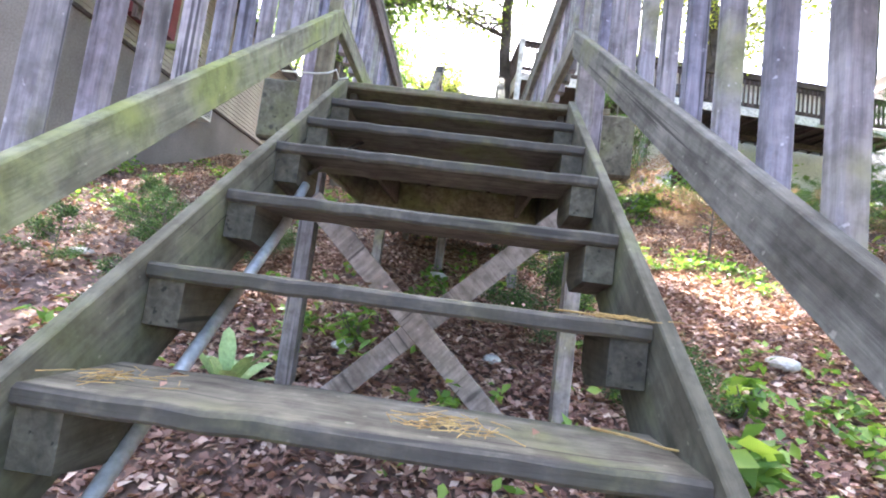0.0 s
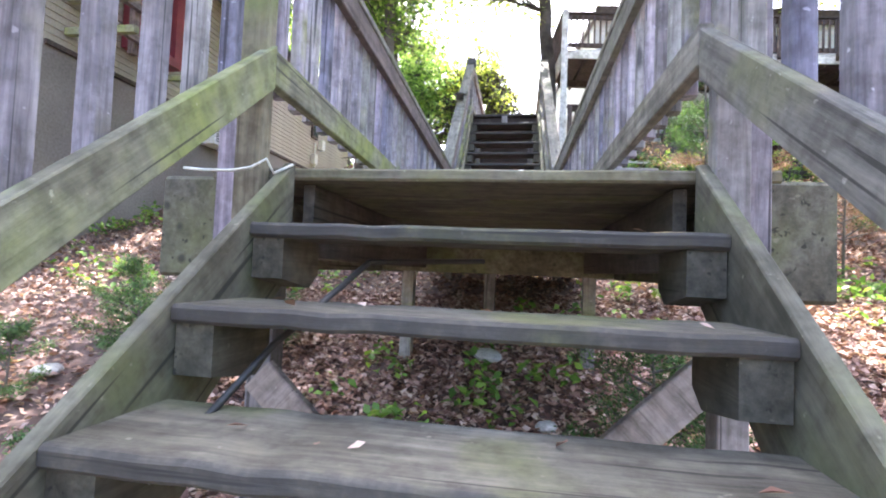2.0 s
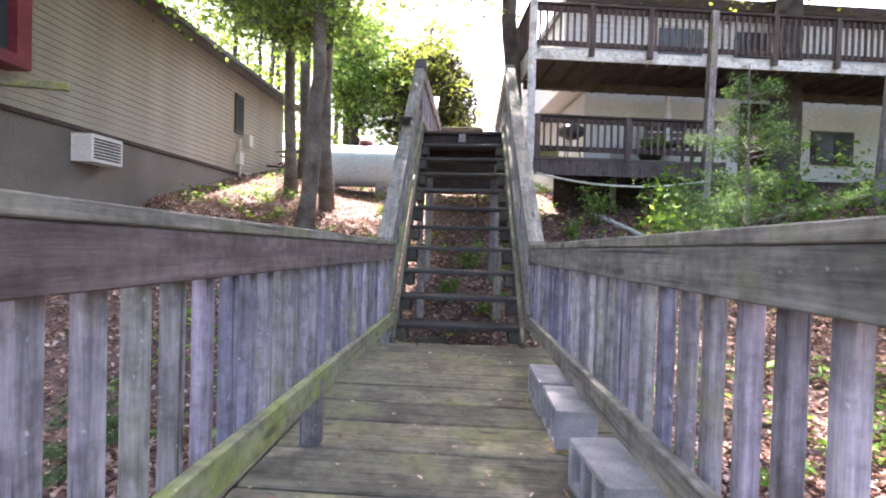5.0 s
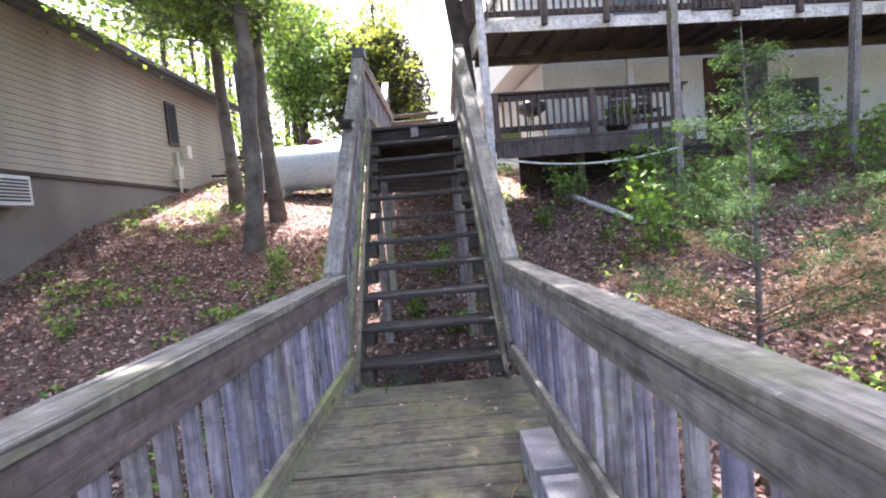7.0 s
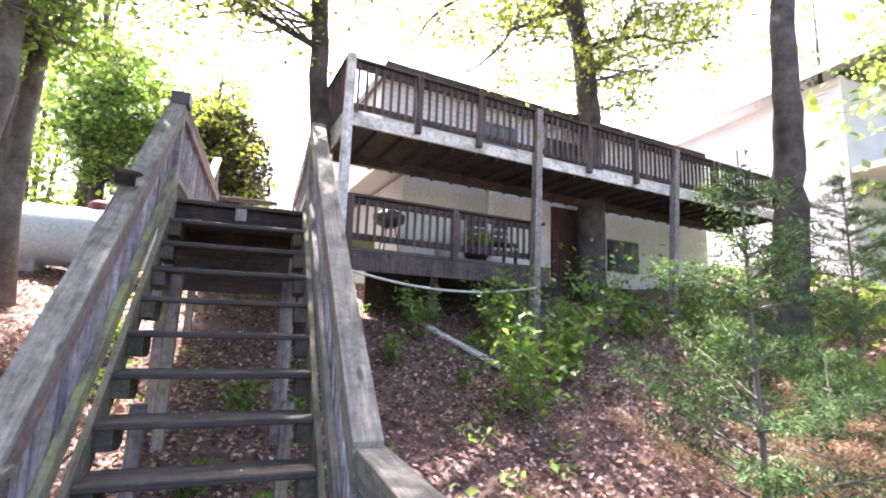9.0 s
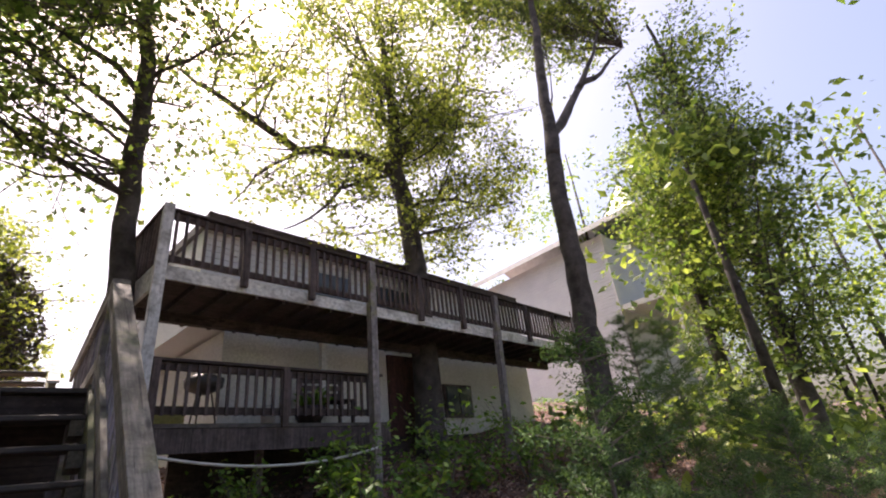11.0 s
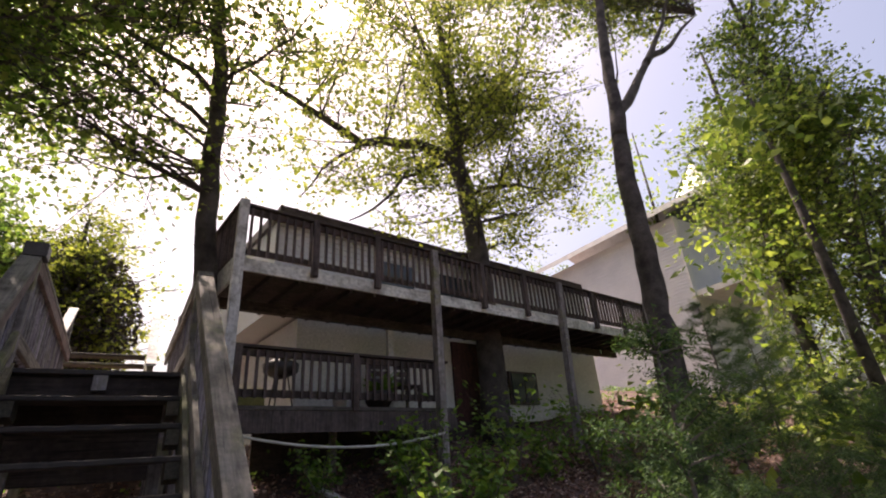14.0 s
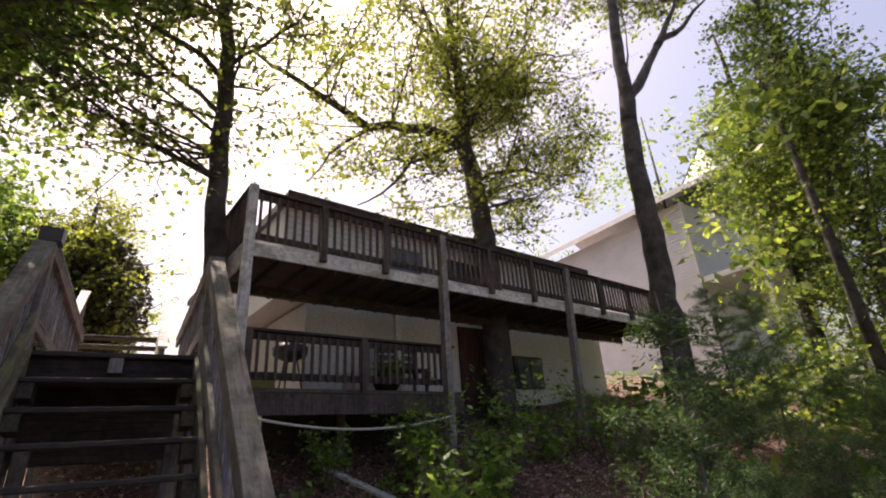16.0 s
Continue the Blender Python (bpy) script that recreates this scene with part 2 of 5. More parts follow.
M_NEEDLE = mottled("dry_needles", (0.3, 0.19, 0.07), (0.48, 0.34, 0.14), 20, 0.8)
M_GLASS, _nt, _b = base_mat("window_glass", 0.05)
_b.inputs["Base Color"].default_value = (0.05, 0.06, 0.07, 1)
_b.inputs["IOR"].default_value = 1.5


# ---- mesh helpers ----
def to_object(name, verts, faces, material, parent=None, label="", smooth=False):
    me = bpy.data.meshes.new(name)
    me.from_pydata([tuple(v) for v in verts], [], faces)
    me.materials.append(material)
    if smooth:
        me.polygons.foreach_set("use_smooth", [True] * len(me.polygons))
    me.update()
    ob = new(name, me)
    ob.parent = parent
    if label:
        ob["label"] = label
    return ob


def thing(name, label="", category="", group="", kind="", at=(0, 0, 0)):
    ob = new(name)
    ob.location = at
    ob.empty_display_size = 0.1
    return tagged(ob, label, category, group, kind)


def section(w, h, c):
    """The outline of a board w wide and h deep with eased edges."""
    a, b = w / 2, h / 2
    return [(a - c, -b), (a, -b + c), (a, b - c), (a - c, b), (-a + c, b), (-a, b - c), (-a, -b + c), (-a + c, -b)]


def beam_data(p0, p1, w, h, c=0.004, plumb=False, n=1, jitter=0.0):
    """A board from p0 to p1 (the middles of its ends), w across and h deep. plumb: ends cut upright, h counted upright."""
    p0, p1 = Vector(p0), Vector(p1)
    d = (p1 - p0).normalized()
    side = d.cross(Vector((0, 0, 1)))
    side = Vector((1, 0, 0)) if side.length < 1e-4 else side.normalized()
    up = Vector((0, 0, 1)) if plumb else side.cross(d).normalized()
    pts = section(w, h, c)
    rnd = random.Random(int(abs(p0.x * 911 + p0.y * 353 + p0.z * 177) * 10))
    verts = []
    for i in range(n + 1):
        o = p0.lerp(p1, i / n)
        wob = side * rnd.uniform(-jitter, jitter) + up * rnd.uniform(-jitter, jitter)
        verts += [o + wob + side * a + up * b for a, b in pts]
    faces = [[i * 8 + k, i * 8 + (k + 1) % 8, i * 8 + 8 + (k + 1) % 8, i * 8 + 8 + k] for i in range(n) for k in range(8)]
    faces += [list(range(7, -1, -1)), list(range(n * 8, n * 8 + 8))]
    return verts, faces


def beam(name, p0, p1, w, h, material, parent=None, label="", c=0.004, plumb=False, n=1, jitter=0.0):
    """A board as an object whose origin is its middle."""
    mid = (Vector(p0) + Vector(p1)) / 2
    v, f = beam_data(Vector(p0) - mid, Vector(p1) - mid, w, h, c, plumb, n, jitter)
    d = (Vector(p1) - Vector(p0)).normalized()
    k = max(range(3), key=lambda i: abs(d[i]))
    axis = Vector([(1 if d[i] > 0 else -1) if i == k else 0 for i in range(3)])
    turn = axis.rotation_difference(d)
    back_turn = turn.inverted()
    ob = to_object(name, [back_turn @ q for q in v], f, material, parent, label)
    ob.rotation_mode = "QUATERNION"
    ob.rotation_quaternion = turn
    ob.location = mid - (Vector(parent.location) if parent and not parent.parent else Vector())
    return ob


def box_data(x0, x1, y0, y1, z0, z1):
    v = [(x, y, z) for z in (z0, z1) for y in (y0, y1) for x in (x0, x1)]
    return v, [(0, 2, 3, 1), (4, 5, 7, 6), (0, 1, 5, 4), (2, 6, 7, 3), (0, 4, 6, 2), (1, 3, 7, 5)]


def join(parts):
    verts, faces = [], []
    for v, f in parts:
        k = len(verts)
        verts += list(v)
        faces += [[i + k for i in q] for q in f]
    return verts, faces


def tube_data(points, radii, sides=8):
    """A tapered tube through points."""
    pts = [Vector(p) for p in points]
    verts, faces = [], []
    ref = Vector((0.31, 0.17, 0.9)) if abs((pts[-1] - pts[0]).normalized().z) < 0.8 else Vector((1, 0.2, 0.1))
    for i, p in enumerate(pts):
        d = (pts[min(i + 1, len(pts) - 1)] - pts[max(i - 1, 0)]).normalized()
        a = d.cross(ref).normalized()
        b = d.cross(a)
        verts += [p + (a * math.cos(q) + b * math.sin(q)) * radii[i] for q in (math.tau * k / sides for k in range(sides))]
    for i in range(len(pts) - 1):
        for k in range(sides):
            faces.append([i * sides + k, i * sides + (k + 1) % sides, (i + 1) * sides + (k + 1) % sides, (i + 1) * sides + k])
    faces.append(list(range(sides - 1, -1, -1)))
    faces.append(list(range((len(pts) - 1) * sides, len(pts) * sides)))
    return verts, faces


def tube(name, points, radii, material, parent=None, label="", sides=8):
    if isinstance(radii, (int, float)):
        radii = [radii] * len(points)
    v, f = tube_data(points, radii, sides)
    return to_object(name, v, f, material, parent, label, smooth=True)


# ---- the lie of the land ----
GY = [-400, -60, -8, 0, 3.5, 4.4, 5.5, 6.6, 8.8, 12, 13.3, 16, 20, 26, 60, 150, 400]
GZ = [-32, -18, -6.8, -3.95, -2.25, -1.8, -1.32, -0.96, -0.38, 0.62, 1.2, 1.95, 2.75, 3.5, 7, 10, 12]


def ground_z(x, y):
    z = float(np.interp(y, GY, GZ))
    near = min(1, max(0, (y - 5) / 5)) * (1 if y < 60 else 60 / y)
    xr, xl = min(max(x, 0), 14), min(max(-x - 1.5, 0), 5)
    z += near * (0.085 * xr + 0.09 * xl)
    z += 0.10 * noise.noise(Vector((x * 0.35, y * 0.35, 0))) + 0.035 * noise.noise(Vector((x * 1.7, y * 1.7, 3)))
    return z


def spaced(lo, hi, fine_lo, fine_hi, fine, grow=1.25):
    vals = list(np.arange(fine_lo, fine_hi + 1e-6, fine))
    s, v = fine, fine_hi
    while v < hi:
        s *= grow
        v = min(hi, v + s)
        vals.append(v)
    s, v, left = fine, fine_lo, []
    while v > lo:
        s *= grow
        v = max(lo, v - s)
        left.append(v)
    return left[::-1] + vals


gx, gy = spaced(-600, 600, -8, 16, 0.2), spaced(-600, 600, -3, 22, 0.2)
gv = [(x, y, ground_z(x, y)) for y in gy for x in gx]
nx = len(gx)
gf = [(j * nx + i, j * nx + i + 1, (j + 1) * nx + i + 1, (j + 1) * nx + i) for j in range(len(gy) - 1) for i in range(nx - 1)]
ground = tagged(to_object("ground", gv, gf, M_SOIL, smooth=True), "steep hillside of leaf mould covered with dry leaves", "ground", kind="structure")

# ---- lower flight ----
HALF = 0.60
LOWER = [(4.08, -0.205), (3.80, -0.41), (3.53, -0.61), (3.23, -0.862), (2.92, -1.113), (2.62, -1.35), (2.33, -1.58), (2.04, -1.81)] + [(2.04 - 0.29 * i, -1.81 - 0.23 * i) for i in range(1, 14)]


def tread(parent, x0, x1, y, z, depth, thick, material):
    beam("tread", (x0, y + depth / 2, z - thick / 2), (x1, y + depth / 2, z - thick / 2), depth, thick, material, parent, c=0.008, n=14, jitter=0.0026)


def cleats(parent, x0, x1, y, z, depth, thick):
    """The two angled blocks that carry a tread."""
    for s, x in ((1, x0), (-1, x1)):
        zz = z - thick
        v = []
        for xx in (x + s * 0.002, x + s * 0.09):
            v += [(xx, y + 0.015, zz), (xx, y + 0.25, zz), (xx, y + 0.25, zz - 0.1), (xx, y + 0.19, zz - 0.14), (xx, y + 0.015, zz - 0.11)]
        f = [(0, 1, 2, 3, 4), (9, 8, 7, 6, 5)] + [(k, k + 5, (k + 1) % 5 + 5, (k + 1) % 5) for k in range(5)]
        to_object("cleat", v, f, M_CLEAT, parent)


lower = thing("lower_staircase", "steep open-riser wooden staircase, grey boards green with moss", "staircase", at=(0, 0, 0))
for y, z in LOWER:
    tread(lower, -HALF, HALF, y, z, 0.285, 0.04, M_TREAD)
    cleats(lower, -HALF, HALF, y, z, 0.285, 0.04)
for s in (-1, 1):
    beam("stringer", (s * (HALF + 0.021), -1.9, -4.95 - 0.1), (s * (HALF + 0.021), 4.322, -0.01 - 0.16), 0.038, 0.36, M_STR, lower, plumb=True, n=4)
beam("cross_brace", (-0.72, 4.38, -0.68), (0.72, 4.38, -2.02), 0.036, 0.12, M_BRACE, lower)
beam("cross_brace", (0.72, 4.415, -0.55), (-0.72, 4.415, -1.95), 0.036, 0.12, M_BRACE, lower)


def rail_run(parent, side_x, p0, p1, low, cap_z, pitch, bal_out, bottom_mat, cap_w=0.14, bal_w=0.048, bal_d=0.048, first=0.06, fascia_h=0.12):
    """One panel of railing along y. p0, p1: (x, y, z) of the walking surface at its ends; low: height of the lower rail's top; cap_z: height of the cap's top."""
    (x0, y0, z0), (x1, y1, z1) = p0, p1
    out = side_x
    k = (z1 - z0) / (y1 - y0)
    q = math.sqrt(1 + k * k)
    rail_h, fascia_h, cap_h = 0.115 * q, fascia_h * q, 0.038 * q
    beam("bottom_rail", (x0, y0, z0 + low - rail_h / 2), (x1, y1, z1 + low - rail_h / 2), 0.04, rail_h, bottom_mat, parent, plumb=True, n=4, jitter=0.002)
    beam("top_rail", (x0, y0, z0 + cap_z - cap_h - 0.002 - fascia_h / 2), (x1, y1, z1 + cap_z - cap_h - 0.002 - fascia_h / 2), 0.038, fascia_h, M_FASCIA if out < 0 else M_RAILG, parent, plumb=True, n=4, jitter=0.0015)
    beam("cap", (x0 + out * 0.045, y0, z0 + cap_z - cap_h / 2), (x1 + out * 0.045, y1, z1 + cap_z - cap_h / 2), cap_w, cap_h, M_RAILG, parent, plumb=True, n=4, jitter=0.0015)
    n = max(1, int((y1 - y0 - first) / pitch))
    me = None
    rnd = random.Random(int(abs(x0) * 100 + y0 * 10))
    z_lo, z_hi = low - 0.11, cap_z - 0.05
    for i in range(n + 1):
        y = y0 + first + i * pitch + rnd.uniform(-0.006, 0.006)
        if y > y1 - 0.04:
            break
        t = (y - y0) / (y1 - y0)
        x, z = x0 + (x1 - x0) * t + out * (0.021 + bal_d / 2 + 0.002), z0 + k * (y - y0)
        if me is None:
            v, f = [], []
            h, c = z_hi - z_lo, 0.005
            pts = section(bal_d, bal_w, c)
            for q in (-h / 2, h / 2):
                v += [(a, b, q + b * k) for a, b in pts]
            f = [[j, (j + 1) % 8, 8 + (j + 1) % 8, 8 + j] for j in range(8)] + [list(range(7, -1, -1)), list(range(8, 16))]
            me = to_object("baluster", v, f, M_BAL, parent)
            me.location = (x, y, z + (z_lo + z_hi) / 2)
        else:
            o = new("baluster", me.data)
            o.parent = parent
            o.location = (x, y, z + (z_lo + z_hi) / 2)
            o.rotation_euler = (rnd.uniform(-0.006, 0.006), rnd.uniform(-0.004, 0.004), rnd.uniform(-0.03, 0.03))


SL = 0.79
left_low = thing("lower_handrail", "sloping railing with mossy lower rail and blue-grey balusters", "railing", "railings of the stairs")
rail_run(left_low, -1, (-0.58, -1.9, 0 - 0.785 * 6.21), (-0.70, 4.31, 0), 0.395, 1.03, 0.15, 1, M_RAILM)
right_low = thing("lower_handrail", "sloping railing with silver-grey lower rail and blue-grey balusters", "railing", "railings of the stairs")
rail_run(right_low, 1, (0.97, -1.9, 0 - 0.76 * 6.15), (0.60, 4.25, 0), 0.37, 1.03, 0.17, 1, M_RAILG)

# ---- first landing ----
deck = thing("walkway_deck", "level walkway of wide mossy boards between two railings", "deck")
YJ = [4.33, 4.71, 5.08, 5.42, 5.77, 6.13, 6.5, 6.84, 7.14, 7.46, 7.78, 8.07, 8.4, 8.78]


def centre(y):
    return -0.0 if y < 4.3 else -0.04 * (y - 4.3)


for a, b in zip(YJ, YJ[1:]):
    r = random.Random(int(a * 100))
    xr = 0.84 - 0.03 * (a - 4.3) + r.uniform(-0.01, 0.01)
    xl = -0.9 + r.uniform(-0.012, 0.012)
    beam("board", (xl, (a + b) / 2, -0.02 + r.uniform(-0.002, 0.002)), (xr, (a + b) / 2, -0.02 + r.uniform(-0.002, 0.002)), b - a - 0.017, 0.038, M_DECK, deck, c=0.007, n=8, jitter=0.0012)
# inner joists get darker wood than outer ones, as painted shade
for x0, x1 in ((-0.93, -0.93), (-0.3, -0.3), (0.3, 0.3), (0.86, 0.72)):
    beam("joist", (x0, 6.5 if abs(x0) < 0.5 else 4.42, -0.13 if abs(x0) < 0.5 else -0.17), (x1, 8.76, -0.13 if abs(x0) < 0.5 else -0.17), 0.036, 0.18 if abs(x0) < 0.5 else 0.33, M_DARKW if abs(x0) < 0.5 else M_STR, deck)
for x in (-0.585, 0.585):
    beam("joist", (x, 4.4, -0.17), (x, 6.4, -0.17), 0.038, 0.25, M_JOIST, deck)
for s, a, b2 in ((-1, -1.08, -0.87), (1, 0.77, 0.97)):
    beam("rim_end", (a, 4.385, -0.2), (b2, 4.385, -0.2), 0.09, 0.34, M_STR, deck, c=0.012)
beam("rim_board", (-1.0, 6.45, -0.2), (0.8, 6.45, -0.2), 0.038, 0.25, M_STR, deck)
for x, y in ((-0.75, 4.47), (0.75, 4.47), (-0.72, 6.52), (0.62, 6.52), (-0.75, 8.72), (0.55, 8.72), (-0.12, 6.9)):
    beam("support_post", (x, y, ground_z(x, y) - 0.1), (x, y, -0.05), 0.089, 0.089, M_POST, deck)
for x, top in ((-0.74, 1.0), (0.68, 1.0)):
    beam("corner_post", (x, 4.30, -0.45), (x, 4.30, top - 0.05), 0.09, 0.06, M_POSTM if x < 0 else M_POST, deck)
beam("outer_post", (-0.82, 4.31, -0.5), (-0.82, 4.31, 0.95), 0.075, 0.04, M_BAL, deck)
beam("outer_post", (0.755, 4.31, -0.5), (0.755, 4.31, 0.95), 0.06, 0.04, M_BAL, deck)
beam("rail_post", (-0.745, 6.54, 0.0), (-0.745, 6.54, 0.3), 0.085, 0.085, M_POST, deck)
beam("rail_post", (-0.80, 8.70, 0.0), (-0.80, 8.70, 0.9), 0.085, 0.085, M_POST, deck)
left_deck = thing("walkway_railing", "level railing with purplish knotty top board and blue-grey balusters", "railing", "railings of the stairs")
rail_run(left_deck, -1, (-0.70, 4.31, 0.07), (-0.745, 8.66, -0.02), 0.31, 0.95, 0.134, 1, M_RAILM, bal_w=0.054, bal_d=0.04, first=0.134)
right_deck = thing("walkway_railing", "level railing with wide grey cap and pale lower rail", "railing", "railings of the stairs")
rail_run(right_deck, 1, (0.60, 4.25, 0.07), (0.49, 8.66, -0.02), 0.31, 0.95, 0.146, 1, M_RAILG, bal_w=0.054, bal_d=0.04, first=0.1)


def concrete_block(x, y, z, yaw):
    """A hollow block laid on its side, its two or three cores level and facing sideways."""
    t = thing("concrete_block", "grey hollow concrete block lying on its side on the walkway boards", "concrete block", "concrete blocks on the walkway", at=(x, y, z))
    t.rotation_euler = (0, 0, radians(yaw))
    ys, zs = [0, 0.038, 0.112, 0.142, 0.226, 0.256, 0.352, 0.39], [0, 0.026, 0.164, 0.19]
    solid = {(a, c) for a in range(7) for c in range(3) if not (c == 1 and a in (1, 3, 5))}
    v = [(xx, yy, zz) for xx in (0, 0.19) for zz in zs for yy in ys]
    num = lambda s, a, c: s * 32 + c * 8 + a
    f = []
    for a, c in solid:
        f.append([num(0, a, c), num(0, a, c + 1), num(0, a + 1, c + 1), num(0, a + 1, c)])
        f.append([num(1, a, c), num(1, a + 1, c), num(1, a + 1, c + 1), num(1, a, c + 1)])
        for (da, dc), (p, q) in {(-1, 0): ((a, c), (a, c + 1)), (1, 0): ((a + 1, c + 1), (a + 1, c)), (0, -1): ((a + 1, c), (a, c)), (0, 1): ((a, c + 1), (a + 1, c + 1))}.items():
            if (a + da, c + dc) not in solid:
                f.append([num(0, *q), num(0, *p), num(1, *p), num(1, *q)])
    ob = to_object("shell", v, f, M_BLOCK, t)
    bv = ob.modifiers.new("worn", "BEVEL")
    bv.width, bv.segments = 0.005, 2


concrete_block(0.54, 5.17, 0, 2)
concrete_block(0.42, 5.9, 0, 7)
concrete_block(0.372, 6.58, 0, 1)
concrete_block(0.352, 7.02, 0, 1)

# ---- upper flight ----
UP = [(8.85 + 0.2635 * i, 0.155 + 0.24 * i) for i in range(10)]
upper = thing("upper_staircase", "long steep open-riser wooden staircase with dark weathered treads", "staircase")


def cx(y):
    return -0.155 - 0.031 * (y - 8.88)


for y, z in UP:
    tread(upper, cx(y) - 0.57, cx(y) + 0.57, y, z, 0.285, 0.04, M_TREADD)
    cleats(upper, cx(y) - 0.57, cx(y) + 0.57, y, z, 0.285, 0.04)
for s in (-1, 1):
    beam("stringer", (cx(8.7) + s * 0.591, 8.70, 0.0 - 0.12), (cx(11.5) + s * 0.591, 11.50, 2.56 - 0.14), 0.038, 0.34, M_STR, upper, plumb=True, n=4)
    for y, z in ((9.95, 0.9), (11.0, 1.85)):
        beam("post", (cx(y) + s * 0.45, y + 0.16, ground_z(cx(y), y) - 0.1), (cx(y) + s * 0.45, y + 0.16, z), 0.085, 0.085, M_POST, upper)
for s, nm in ((-1, "pale weathered sloping railing with a broad knotty cap board"), (1, "sloping railing with broad pale cap board and thin balusters")):
    r = thing("upper_handrail", nm, "railing", "railings of the stairs")
    a, b = (cx(8.6) + s * 0.622, 8.62, -0.02), (cx(11.45) + s * 0.612, 11.45, 2.49)
    rail_run(r, s, a, b, 0.34, 0.98, 0.135, 1, M_RAILM if s < 0 else M_RAILG)
    beam("end_post", (b[0] + s * 0.03, 11.50, 1.5), (b[0] + s * 0.03, 11.50, 3.46), 0.1, 0.1, M_POST, r)
    if s < 0:
        beam("post_cap", (-0.87, 11.42, 3.52), (-0.87, 11.58, 3.52), 0.16, 0.12, M_DARK, r, "black cap")
lamp = thing("post_lamp", "small dark lamp fixed to the railing's cap board", "lamp")
v, f = tube_data([(-0.86, 10.0, 2.28), (-0.86, 10.0, 2.34), (-0.86, 10.0, 2.36)], [0.06, 0.06, 0.1], 12)
to_object("body", v, f, M_DARK, lamp, smooth=True)

# ---- second landing and the flight beyond it ----
deck2 = thing("second_landing", "level landing of dark boards high on posts", "deck")
y = 11.52
while y < 15.4:
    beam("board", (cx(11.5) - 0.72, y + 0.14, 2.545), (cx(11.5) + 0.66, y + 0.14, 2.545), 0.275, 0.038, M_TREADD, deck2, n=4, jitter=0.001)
    y += 0.287
for x in (-0.9, 0.36):
    beam("joist", (x, 11.53, 2.385), (x, 15.4, 2.385), 0.036, 0.26, M_STR, deck2)
beam("rim_board", (-0.95, 11.60, 2.405), (0.42, 11.60, 2.405), 0.038, 0.22, M_DARKW, deck2)
# dark board made extra deep to stand in for shaded ground below the landing
beam("rim_board", (-0.9, 11.9, 2.08), (0.4, 11.9, 2.08), 0.038, 0.74, M_DARKW, deck2)
beam("block", (-0.24, 11.50, 2.39), (-0.24, 11.50, 2.51), 0.1, 0.07, M_POST, deck2)
for x in (-0.85, 0.3):
    for yy in (11.7, 13.5, 15.3):
        beam("support_post", (x, yy, ground_z(x, yy) - 0.1), (x, yy, 2.38), 0.089, 0.089, M_POST, deck2)
for s in (-1, 1):
    r = thing("landing_railing", "level railing round the upper landing with grey balusters", "railing", "railings of the stairs")
    x = cx(11.5) + s * 0.625
    rail_run(r, s, (x, 11.56, 2.56), (x, 15.4, 2.56), 0.3, 1.0, 0.15, 1, M_RAILG)
third = thing("top_staircase", "short wooden staircase beyond the upper landing", "staircase")
for i in range(6):
    tread(third, -1.03, 0.12, 15.45 + 0.27 * i, 2.56 + 0.215 * (i + 1), 0.28, 0.04, M_TREAD)
for s, x in ((-1, -1.06), (1, 0.15)):
    beam("stringer", (x, 15.4, 2.4), (x, 17.1, 3.72), 0.038, 0.3, M_STR, third, plumb=True)
    # cap coloured white to show the sunlight on it
    beam("cap", (x + s * 0.04, 15.3, 3.38), (x + s * 0.04, 17.0, 4.66), 0.14, 0.04, M_WHITE, third, plumb=True)
    beam("post", (x + s * 0.04, 17.0, 3.0), (x + s * 0.04, 17.0, 4.6), 0.09, 0.09, M_POST, third)
    beam("post", (x + s * 0.04, 15.5, 2.2), (x + s * 0.04, 15.5, 3.45), 0.09, 0.09, M_POST, third)

# ---- cream house ----
HX, HY0, HY1, HZ0, HZ1 = -6.2, 8.2, 19.5, 2.55, 5.0
house = thing("cream_house", "single-storey house with cream lap siding over a parged foundation", "house")
v, f = box_data(-15, HX - 0.03, HY0, HY1, -1.0, HZ1 - 0.02)
to_object("wall", v, f, M_SIDE, house)
v, f = box_data(-15.02, HX + 0.0, HY0 - 0.03, HY1 + 0.03, -1.0, HZ0)
to_object("foundation", v, f, M_FOUND, house, "smooth tan foundation wall")
lap = 0.105
z, sidme = HZ0 + 0.01, None
while z < HZ1 - 0.02:
    if sidme is None:
        L = HY1 - HY0
        v = [(0.0, 0, 0), (0.022, 0, 0), (0.004, 0, lap), (0, 0, lap), (0.0, L, 0), (0.022, L, 0), (0.004, L, lap), (0, L, lap)]
        f = [(0, 1, 2, 3), (7, 6, 5, 4), (0, 4, 5, 1), (1, 5, 6, 2), (2, 6, 7, 3)]
        sidme = to_object("siding_board", v, f, M_SIDE, house)
        o = sidme
    else:
        o = new("siding_board", sidme.data)
        o.parent = house
    o.location = (HX - 0.029, HY0, z)
    z += lap
beam("sill_board", (HX + 0.02, HY0, HZ0 - 0.03), (HX + 0.02, HY1, HZ0 - 0.03), 0.05, 0.07, M_DARKW, house)
v = [(HX + 0.45, HY0 - 0.4, HZ1 - 0.05), (HX + 0.45, HY1 + 0.4, HZ1 - 0.05), (-10.6, HY1 + 0.4, HZ1 + 1.9), (-10.6, HY0 - 0.4, HZ1 + 1.9), (-15.5, HY0 - 0.4, HZ1 - 0.05), (-15.5, HY1 + 0.4, HZ1 - 0.05)]
v += [(a, b, c + 0.16) for a, b, c in v]
